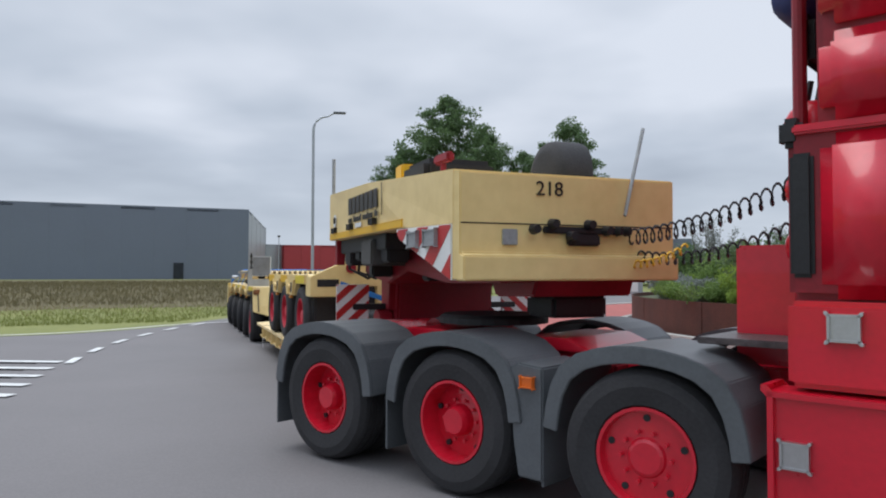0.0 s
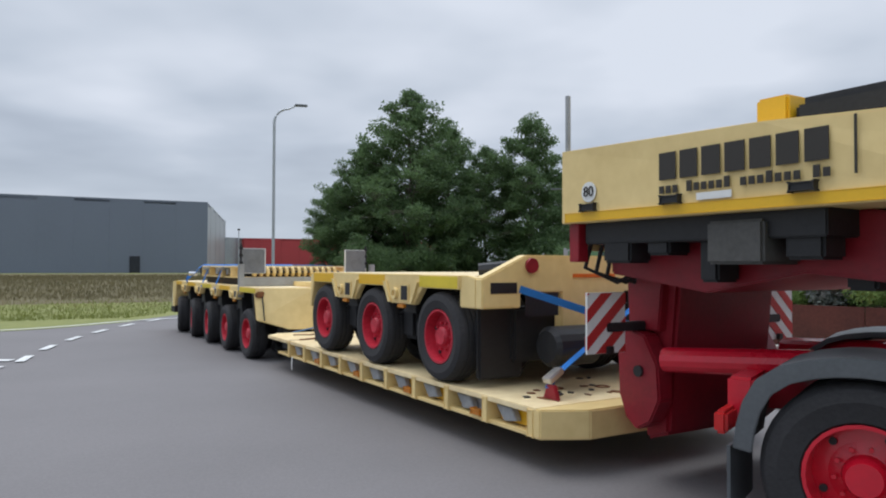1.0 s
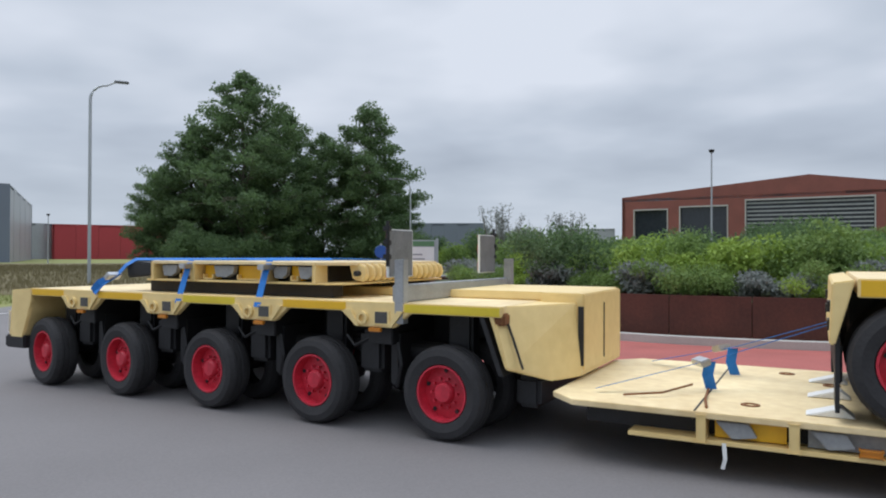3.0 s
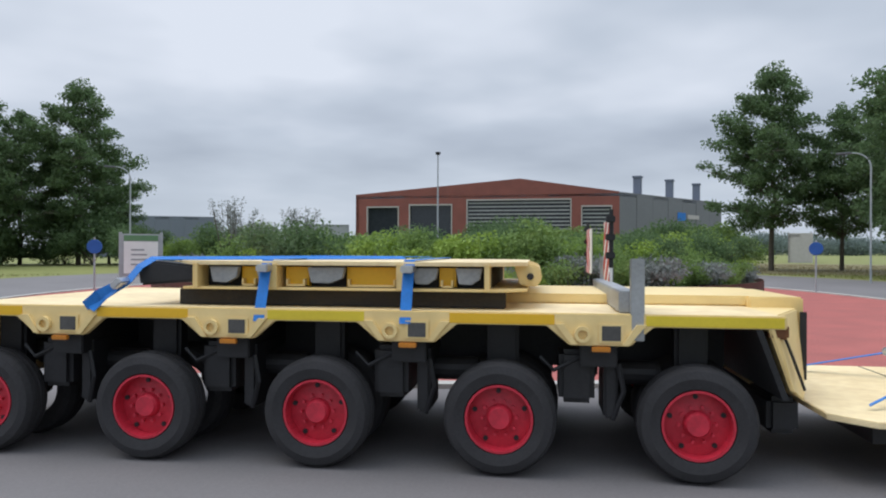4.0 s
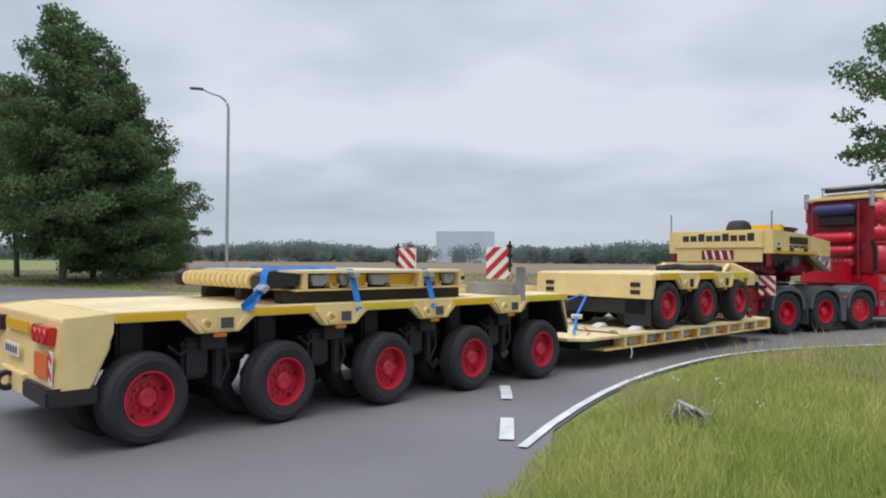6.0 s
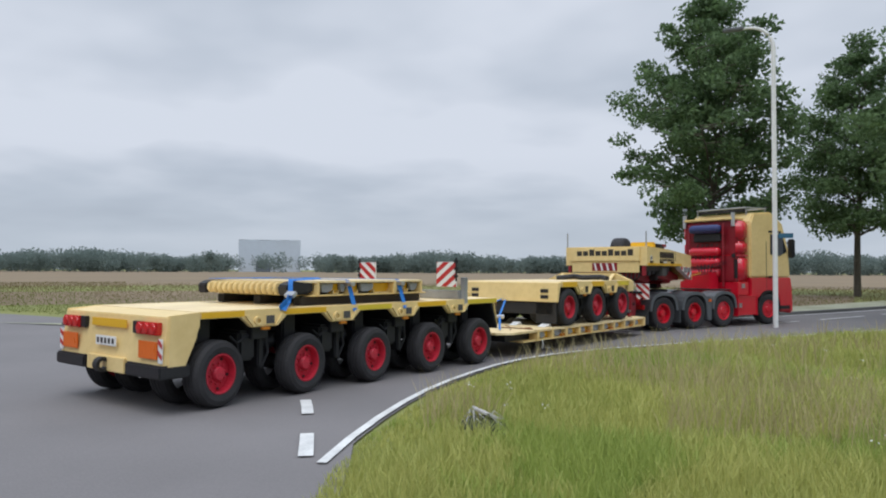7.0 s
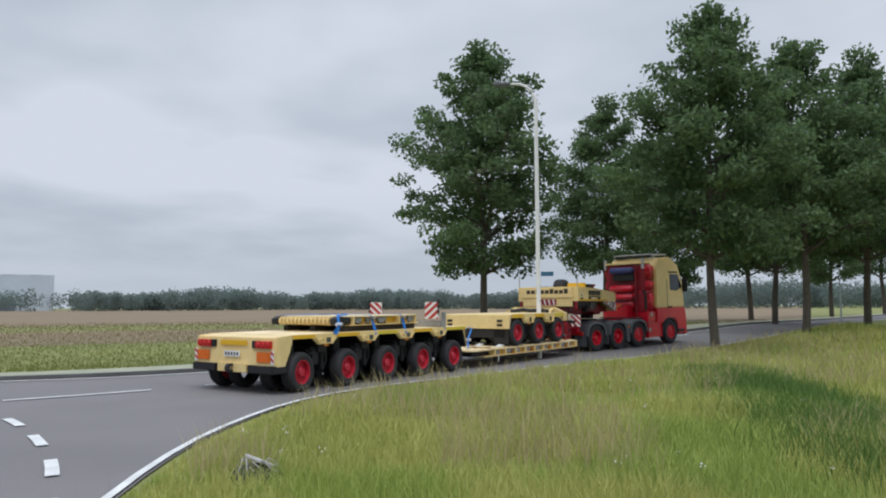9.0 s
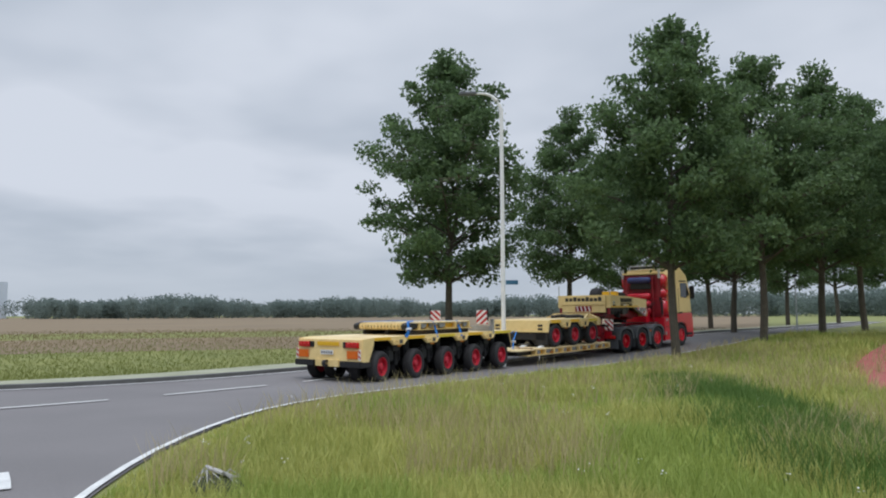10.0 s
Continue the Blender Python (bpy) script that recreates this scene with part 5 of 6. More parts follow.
    # lettering as plain bars, on both sides and at the rear
    for side in (-1, 1):
        for k in range(7):
            part("lettering_bar", box(4.87 + 0.186 * k, 4.87 + 0.186 * k + 0.15, 1.361 * side, 1.366 * side, 2.40, 2.60), INK, t, "dark bar of lettering")
        for k in range(21):
            if k not in (3, 10, 18):
                part("lettering_bar", box(4.87 + 0.0615 * k, 4.87 + 0.0615 * k + 0.042, 1.361 * side, 1.366 * side, 2.30, 2.355 + 0.02 * (k % 5 == 4)), INK, t)
        part("limit_disc", lathe([(0, -0.004), (0.085, -0.004), (0.085, 0.0)], 24), WHITE, t, "white speed disc", m=pose(4.13, 1.364 * side, 2.38))
        bm = text_mesh("80", 0.12)
        bmesh.ops.transform(bm, matrix=pose(4.13, 1.371 * side, 2.38, 0, 0, 0 if side < 0 else 180), verts=bm.verts)
        part("limit_digits", bm, INK, t)
        part("small_plate", box(5.2, 5.48, 1.36 * side, 1.366 * side, 2.23, 2.28), WHITE, t)
    part("rear_panel", box(3.70, 3.80, -1.15, 1.15, 2.28, 2.74, 0.012), CREAM, t, "cream rear panel with lettering")
    for k in range(9):
        part("lettering_bar", box(3.694, 3.70, -0.95 + 0.213 * k, -0.95 + 0.213 * k + 0.17, 2.46, 2.67 if k in (0, 3, 6) else 2.62), INK, t)
    # top: engine box, hose drum and lamp
    part("engine_box", box(5.35, 5.60, -0.95, -0.2, top - 0.02, top + 0.24, 0.02), YELLOW, t, "yellow engine box")
    part("engine", box(5.62, 6.4, -0.95, -0.2, top - 0.05, top + 0.20, 0.06), BLACK, t, "black engine under a cover")
    part("hose_drum", lathe([(0, -0.25), (0.30, -0.25), (0.42, -0.20), (0.44, -0.12), (0.44, 0.12), (0.42, 0.20), (0.30, 0.25), (0, 0.25)], 30), RUBBER, t, "black spare tyre cover on the gooseneck", m=pose(6.40, 0.59, top + 0.02), smooth=True)
    bm = tube([(6.62, -0.85, top - 0.06), (6.62, -0.85, top + 0.12)], 0.03, 8)
    box(6.45, 6.82, -0.89, -0.81, top + 0.10, top + 0.20, 0.02, bm)
    part("work_lamp", bm, RED_DARK, t, "red work lamp on a stem")
    # underside: red frame, cylinder and neck down to the lowbed
    part("lower_frame", prism([(3.9, 2.13), (6.1, 2.13), (8.0, 1.80), (8.0, 1.62), (6.9, 1.60), (5.7, 1.72), (4.9, 1.56), (3.9, 1.7)], -0.92, 0.92, "y", 0.015), RED_DARK, t, "dark red gooseneck frame")
    part("underside", box(3.95, 6.05, -1.25, 1.25, 1.95, 2.13, 0.01), BLACK, t, "dark valves and hoses below the box")
    part("grey_tank", box(5.22, 5.66, -1.3, -0.9, 1.78, 2.08, 0.02), POCKET, t, "dark grey plastic tank")
    part("kingpin_plate", prism([(7.15, 1.70), (8.1, 1.70), (8.0, 1.50), (7.3, 1.48)], -0.62, 0.62, "y", 0.02), RED_DARK, t, "dark red king-pin carrier")
    part("kingpin_block", box(7.35, 7.85, -0.34, 0.34, 1.30, 1.50, 0.03), BLACK, t, "black greasy king-pin block")
    part("neck", prism([(3.99, 0.21), (3.86, 1.95), (4.40, 1.95), (4.32, 1.1), (4.25, 0.30)], -0.62, 0.62, "y", 0.03), RED_DARK, t, "dark red neck")
    for side in (-1, 1):
        part("neck_cheek", prism([(3.86, 0.62), (3.84, 1.12), (3.98, 1.22), (4.16, 1.16), (4.30, 0.92), (4.32, 0.62), (4.22, 0.42), (4.06, 0.33), (3.94, 0.42)], 0.63 * side, 0.80 * side, "y", 0.015), RED_DARK, t, "dark red neck side plate")
        part("pin_eye", lathe([(0, -0.02), (0.05, -0.02), (0.05, 0.02)], 14), BLACK, t, "dark pin hole", m=pose(4.10, 0.80 * side, 0.85, 0, 0, 0))
        part("neck_post", prism([(3.88, 1.2), (3.84, 1.96), (4.30, 1.96), (4.22, 1.2)], 0.50 * side, 0.70 * side, "y", 0.012), RED_DARK, t, "dark red upright of the neck")
        part("end_plate", box(3.80, 3.92, 1.24 * side - 0.05, 1.24 * side + 0.05, 1.80, 2.13, 0.006), RED_DARK, t, "dark red end plate")
        part("cylinder", tube([(4.38, 0.78 * side, 0.98), (5.5, 0.55 * side, 1.06)], 0.105, 14), RED, t, "red hydraulic cylinder")
        chevron_board(t, 4.05, 1.12 * side, 1.02, 0.41, 0.52, 0, flip=-side)
        part("board_bracket", box(3.97, 4.1, 1.10 * side - 0.03, 1.10 * side + 0.03, 1.02, 1.08, 0.005), BLACK, t)
    part("board_bar", box(3.99, 4.08, -1.12, 1.12, 1.20, 1.28, 0.01), BLACK, t, "black bar that carries the boards")
    for x, y, w, d in ((4.15, -1.12, 0.30, 0.16), (5.05, -1.05, 0.16, 0.30), (5.75, -1.1, 0.26, 0.14), (5.9, -0.7, 0.2, 0.34), (4.6, -1.1, 0.22, 0.10)):
        part("valve_block", box(x, x + w, y - 0.12, y + 0.12, 1.95 - d, 1.97, 0.02), BLACK, t, "dark valve block below the box")
    part("lower_rear_panel", box(3.745, 3.80, -1.12, 1.12, 1.90, 2.275, 0.008), CREAM, t, "cream lower rear panel")
    hatch = part("hatch", box(3.737, 3.745, -0.42, 0.42, 1.95, 2.22), RED_DARK, t, "dark red opening with white bars")
    for k in range(4):
        part("hatch_bar", prism([(-0.36 + 0.2 * k, 1.96), (-0.30 + 0.2 * k, 1.96), (-0.24 + 0.2 * k, 2.21), (-0.30 + 0.2 * k, 2.21)], 3.731, 3.738, "x"), WHITE, hatch)
    for k in range(6):
        part("hose", tube([(3.90, -1.1 + 0.12 * k, 2.1), (3.78, -1.1 + 0.12 * k, 1.75 - 0.04 * (k % 3)), (3.95, -0.9 + 0.1 * k, 1.62), (4.2, -0.7 + 0.1 * k, 1.8)], 0.02, 6), BLACK, t)


RUST = mat("rust_stain", (0.20, 0.08, 0.03), 0.9, var=0.4, scale=8, fine=40, bump=0.2)
five_axle_bogie(trailer)
for side in (-1, 1):
    part("lamp_housing", box(-4.52, -4.38, 1.30 * side - 0.07, 1.30 * side + 0.07, DECK - 0.17, DECK - 0.06, 0.015), RUST, trailer, "rusty lamp housing")
    part("cable", tube([(-4.40, 1.27 * side, DECK - 0.12), (-4.33, 1.27 * side, DECK - 0.3), (-4.24, 1.27 * side, 0.72)], 0.012, 5), BLACK, trailer)
lowbed(trailer)
for x, y in ((-2.4, -0.9), (-1.8, 0.4), (2.6, -0.6), (2.9, 0.3), (2.75, -0.15), (-2.2, 0.95)):
    part("lashing_eye", lathe([(0.075, -0.004), (0.075, 0.004), (0.045, 0.006), (0.045, -0.006), (0.075, -0.004)], 14), RUST, trailer, "rusty flush lashing eye", m=pose(x, y, 0.524, 90, 0, 0))
rng = np.random.default_rng(19)
for k in range(26):
    x, y, r = 2.2 + 1.0 * rng.uniform() ** 0.7, rng.uniform(-1.2, 0.9), rng.uniform(0.02, 0.06)
    blot = [(x + r * rng.uniform(0.6, 1.5) * math.cos(a), y + r * rng.uniform(0.5, 1.2) * math.sin(a)) for a in np.linspace(0, 6.0, 9)]
    part("dirt_clod", prism(blot, 0.5195, 0.525 + 0.008 * rng.uniform(), "z"), RUST if k % 2 else TIMBER, trailer, "dried dirt on the deck")
part("deck_seam", box(-2.78, -2.765, -1.34, 1.34, 0.5205, 0.524), BLACK, trailer, "dark joint across the deck")
for side in (-1, 1):
    part("deck_chain", tube([(-2.79, -0.4, 0.535), (-2.75, -0.9, 0.535), (-2.7, -1.2, 0.53)], 0.012, 5) if side < 0 else tube([(-3.4, -1.05, 0.54), (-3.1, -0.9, 0.56), (-2.9, -0.6, 0.6)], 0.01, 5), RUST, trailer, "rusty chain on the deck")
part("hanging_strap", ribbon([(-2.55, -1.37, 0.30), (-2.54, -1.38, 0.18), (-2.56, -1.37, 0.10)], 0.03, (1, 0, 0)), WHITE, trailer, "white strap end hanging down")
before = set(trailer.children)
gooseneck(trailer)
# bring the neck to its true length and height
FIT = Matrix.Translation((3.53 - 0.911 * 3.79, 0, 0.088)) @ Matrix.Diagonal((0.911, 0.975, 0.90, 1))
def taper(me):
    """The neck's front narrows, mostly on its far side."""
    for v in me.vertices:
        if v.co.x > 6.4 and v.co.z > 1.26:
            u = min(1.05, (v.co.x - 6.4) / 1.7)
            v.co.y *= 1 - (0.50 if v.co.y > 0 else 0.05) * u


for ob in set(trailer.children) - before:
    for k in ob.children:
        k.data.transform(ob.matrix_basis @ k.matrix_basis)
        k.data.transform(FIT)
        k.matrix_basis = Matrix()
    ob.data.transform(ob.matrix_basis)
    taper(ob.data)
    ob.data.transform(FIT)
    ob.matrix_basis = Matrix()

# ---- loads on the trailer ----
module = thing("axle_module", "cream three-axle trailer module with red wheels, lashed on the lowbed", "trailer module")
MTOP = 1.58


def three_axle_module(t):
    hubs = [1.72, 0.21, -1.28]
    part("deck", box(-1.66, 2.12, -1.33, 1.33, MTOP - 0.12, MTOP, 0.01), CREAM_DECK, t, "worn cream steel deck")
    for side in (-1, 1):
        skirt(t, 2.12, -1.66, hubs, MTOP + 0.003, 1.385 * side, -side, "cream deck edge with wheel arches")
        part("mudflap", box(-1.80, -1.77, 0.75 * side, 1.3 * side, 0.60, MTOP - 0.15), BLACK, t, "black mudflap")
    running_gear(t, hubs, 0.971, 0.45, MTOP)
    # the coupling end: a front plate with chamfered top corners and a tongue
    plate = [(-1.36, 1.28), (-1.36, 1.56), (-0.86, 1.78), (0.86, 1.78), (1.36, 1.56), (1.36, 1.28), (0.92, 1.28), (0.92, 1.42), (0.42, 1.42), (0.42, 1.0), (-0.42, 1.0), (-0.42, 1.42), (-0.92, 1.42), (-0.92, 1.28)]
    part("end_plate", prism(plate, 2.36, 2.48, "x", 0.012), CREAM, t, "cream coupling plate with openings")
    for side in (-1, 1):
        part("end_cheek", prism([(2.10, 1.28), (2.10, MTOP + 0.004), (2.24, MTOP + 0.004), (2.37, 1.56), (2.37, 1.28)], 1.28 * side, 1.36 * side, "y", 0.01), CREAM, t)
        part("end_slope", prism([(2.05, MTOP), (2.37, 1.77), (2.37, 1.70), (2.05, MTOP - 0.04)], 0.80 * side - 0.05, 0.80 * side + 0.05, "y", 0.008), CREAM, t)
        part("pin_boss", lathe([(0, -0.02), (0.07, -0.02), (0.075, 0.0), (0.07, 0.03)], 16), RED_DARK, t, "rusty pin boss", m=pose(2.49, 0.80 * side, 1.68, 0, 0, 90))
        part("opening", box(2.475, 2.486, 1.12 * side - 0.15, 1.12 * side + 0.15, 1.42, 1.52), BLACK, t, "dark slot")
        part("opening", box(2.475, 2.486, 0.67 * side - 0.2, 0.67 * side + 0.2, 1.20, 1.42), BLACK, t)
        part("mudflap", box(2.22, 2.28, 1.0 * side - 0.26, 1.0 * side + 0.26, 0.60, 1.30, 0.02), BLACK, t, "black mudflap and hoses")
    part("end_slot", box(2.478, 2.49, -0.28, 0.28, 1.565, 1.60), ORANGE, t)
    part("hose", tube([(1.75, -0.9, MTOP + 0.05), (2.0, -0.6, MTOP + 0.09), (1.85, -0.1, MTOP + 0.07), (2.1, 0.3, MTOP + 0.10), (1.8, 0.7, MTOP + 0.05)], 0.07, 8), BLACK, t, "thick coiled black hose")
    part("rear_face", prism([(-1.67, MTOP - 0.005), (-1.82, MTOP - 0.03), (-1.84, MTOP - 0.48), (-1.80, MTOP - 0.48)], -1.36, 1.36, "y", 0.01), CREAM, t, "cream rear end")
    part("rear_skirt", box(-1.80, -1.75, -1.2, 1.2, 0.80, MTOP - 0.5, 0.01), BLACK, t, "black rear skirt")
    for y in (-1.0, 1.0):
        for z in (0.18, 0.32):
            part("slot", box(-1.85, -1.82, y - 0.1, y + 0.1, MTOP - z - 0.08, MTOP - z), BLACK, t)
    part("coupling_frame", box(2.1, 2.34, -0.9, 0.9, 0.75, MTOP - 0.3, 0.03), BLACK, t, "dark coupling below the end")
    for y in (-0.45, 0.55):
        part("spare_roll", lathe([(0, -0.28), (0.15, -0.28), (0.19, -0.24), (0.19, 0.24), (0.15, 0.28), (0, 0.28)], 18), BLACK, t, "black rounded air bellows", m=pose(2.62, y, 0.92))
    for y in (-1.0, -0.2, 0.6):
        part("wheel_chock", prism([(-2.0, 0.524), (-1.66, 0.524), (-1.75, 0.60)], y - 0.1, y + 0.1, "y", 0.006), WHITE, t, "pale chock under a wheel")


three_axle_module(module)

panel = thing("deck_panel", "spare cream lowbed deck section stacked on timbers", "deck section")


def spare_panel(t):
    z = DECK + 0.004
    for y in (-0.98, 0.0, 0.98):
        part("timber", box(-9.30, -6.48, y - 0.09, y + 0.09, z, z + 0.135, 0.008), TIMBER, t, "dark timber bearer")
    z += 0.139
    part("top_plate", prism([(-9.42, -0.9), (-9.1, -1.22), (-6.6, -1.22), (-6.3, -0.9), (-6.3, 0.9), (-6.6, 1.22), (-9.1, 1.22), (-9.42, 0.9)], z + 0.205, z + 0.24, "z", 0.005), CREAM_DECK, t, "worn cream top plate")
    part("bottom_plate", prism([(-9.2, -1.21), (-6.48, -1.21), (-6.3, -1.05), (-6.3, 1.05), (-6.48, 1.21), (-9.2, 1.21)], z, z + 0.022, "z", 0.004), CREAM, t)
    part("core", box(-9.2, -6.6, -1.00, 1.00, z + 0.022, z + 0.205), BLACK, t)
    for side in (-1, 1):
        for k, x in enumerate((-9.08, -8.40, -7.32, -6.62)):
            w = 0.035 if k in (1, 2) else 0.02
            part("side_post", box(x - w, x + w, 1.02 * side, 1.225 * side, z + 0.01, z + 0.215, 0.005), CREAM, t)
        for x, wide, m in ((-8.98, 0.26, GREY), (-8.72, 0.16, YELLOW), (-8.57, 0.13, GREY), (-8.33, 0.20, YELLOW), (-8.12, 0.32, GREY), (-7.8, 0.44, YELLOW), (-7.24, 0.22, GREY), (-7.02, 0.14, YELLOW), (-6.88, 0.22, GREY)):
            if m is GREY:
                part("outrigger", prism([(x, z + 0.19), (x + wide, z + 0.19), (x + wide - 0.02, z + 0.10), (x + wide * 0.6, z + 0.055), (x + 0.03, z + 0.06)], 1.10 * side, 1.17 * side, "y", 0.006), GREY, t, "grey folded outrigger")
            else:
                part("side_panel", box(x, x + wide, 1.04 * side, 1.09 * side, z + 0.035, z + 0.19, 0.004), YELLOW, t, "yellow pocket panel")
                frame_bm = box(x + 0.02, x + wide - 0.02, 1.09 * side, 1.15 * side, z + 0.03, z + 0.045)
                for q in (x + 0.02, x + wide - 0.035):
                    box(q, q + 0.015, 1.09 * side, 1.15 * side, z + 0.03, z + 0.09, 0, frame_bm)
                part("lamp_guard", frame_bm, CREAM, t)
        # black cheeks at the rear, over which the lashing runs
        part("end_cheek", prism([(-9.62, z + 0.02), (-9.64, z + 0.17), (-9.50, z + 0.235), (-9.12, z + 0.20), (-9.12, z + 0.06)], 0.93 * side, 1.16 * side, "y", 0.02), BLACK, t, "black rear cheek")
    for xe, d, n in ((-9.55, -1, 13), (-6.28, 1, 14)):
        for k in range(n):
            y = -0.85 + 1.7 * k / (n - 1)
            part("hinge_lug", prism([(xe - 0.09 * d, z + 0.05), (xe + 0.05 * d, z + 0.03), (xe + 0.10 * d, z + 0.10), (xe + 0.08 * d, z + 0.19), (xe, z + 0.225), (xe - 0.14 * d, z + 0.225)], y - 0.030, y + 0.030, "y", 0.012), CREAM, t)
        part("hinge_bar", tube([(xe, -0.95, z + 0.12), (xe, 0.95, z + 0.12)], 0.03, 8), BLACK, t)


spare_panel(panel)
STRAPS = []


def strap(points, across, label, width=0.06, ratchet=None):
    ob = thing("ratchet_strap", label, "strap", "lashing straps")
    part("webbing", ribbon(points, width, across), BLUE, ob)
    if ratchet:
        bm = box(-0.05, 0.05, -0.10, 0.10, -0.03, 0.03, 0.01)
        part("ratchet", bm, CHROME, ob, "metal ratchet", m=ratchet)
    STRAPS.append(ob)


PZ = DECK + 0.386
for x in (-8.45, -7.25):
    strap([(x, -1.40, DECK - 0.1), (x, -1.26, PZ - 0.1), (x, -1.20, PZ + 0.01), (x, 0, PZ + 0.012), (x, 1.2, PZ + 0.01), (x, 1.40, DECK - 0.1)], (1, 0, 0), "blue lashing strap over the deck section", 0.09, pose(x, -1.25, PZ - 0.06))
strap([(-9.90, -1.41, DECK - 0.03), (-9.80, -1.38, DECK + 0.08), (-9.66, -1.27, DECK + 0.20), (-9.60, -1.19, PZ - 0.06), (-9.52, -1.1, PZ + 0.012), (-8.4, -0.3, PZ + 0.015), (-7.6, 0.4, PZ + 0.015)], (0.85, -0.3, -0.35), "blue lashing strap laid slack across the deck section", 0.075, pose(-9.69, -1.31, DECK + 0.19, 0, -40, 0))
strap([(-9.96, -1.40, DECK + 0.0), (-9.84, -1.40, DECK + 0.10), (-9.74, -1.33, DECK + 0.16)], (0.5, 0.2, -0.8), "crumpled blue strap end beside a ratchet", 0.08)
strap([(-9.5, 0.9, PZ + 0.015), (-8.6, 0.5, PZ + 0.03), (-7.4, 0.9, PZ + 0.02)], (0, 1, 0), "blue lashing strap laid flat on the deck section", 0.3)
strap([(3.0, -1.02, 0.62), (2.98, -0.93, 0.72), (2.5, 0.88, 1.46)], (1, 0.2, 0.1), "taut blue strap from the lowbed to the module", 0.08, pose(2.98, -0.95, 0.72, 25, 0, 10))
strap([(2.5, -0.95, 1.46), (3.62, 0.75, 0.80)], (0.3, 0.1, 1), "taut blue strap across the module's end", 0.07)
strap([(-3.65, -0.95, 0.56), (-2.75, -0.35, 0.80), (-1.83, 0.1, 1.12)], (0.3, 1, 0), "taut blue strap from the lowbed to the module", 0.07, pose(-2.85, -0.42, 0.78, 0, -20, 35))
strap([(-3.55, 0.95, 0.56), (-2.65, 0.55, 0.82), (-1.83, 0.2, 1.14)], (0.3, 1, 0), "taut blue strap from the lowbed to the module", 0.07, pose(-2.8, 0.62, 0.79, 0, -20, -25))

strap([(-2.78, -0.36, 0.78), (-2.8, -0.38, 0.66), (-2.77, -0.36, 0.53)], (1, 0.4, 0), "loose blue strap end hanging on the lowbed", 0.10)
strap([(-2.68, 0.56, 0.80), (-2.7, 0.55, 0.66), (-2.66, 0.57, 0.53)], (1, 0.4, 0), "loose blue strap end hanging on the lowbed", 0.10)

# ---- the tractor; origin below its last axle ----
tractor = thing("tractor_unit", "red and cream four-axle heavy tractor unit", "lorry")
T_AX = [0.0, 1.48, 2.97, 5.52]


def fender(t, x, side, r=0.66, z=0.53):
    """A rounded mudguard over one wheel."""
    pts_o, pts_i = [], []
    for k in range(15):
        a = radians(8 + 164 * k / 14)
        f = 1.0 / max(abs(math.cos(a)) ** 5 + abs(math.sin(a)) ** 5, 1e-6) ** 0.2
        f = 1 + (f - 1) * 0.45
        pts_o.append((x + r * f * math.cos(a), z + r * f * math.sin(a)))
        pts_i.append((x + (r * f - 0.04) * math.cos(a), z + (r * f - 0.04) * math.sin(a)))
    bm = prism(pts_o + pts_i[::-1], 0.62 * side, 1.27 * side, "y", 0.008)
    part("fender", bm, FENDER, t, "dark grey plastic mudguard")
    part("fender_lip", prism([(p[0], p[1]) for p in pts_o] + [(x + (q[0] - x) * 0.84, z + (q[1] - z) * 0.84) for q in pts_o[::-1]], 1.262 * side, 1.29 * side, "y", 0.006), FENDER, t)
    part("mudflap", box(x - 0.70, x - 0.68, 0.66 * side, 1.24 * side, 0.22, 0.62), FENDER, t, "grey mudflap")


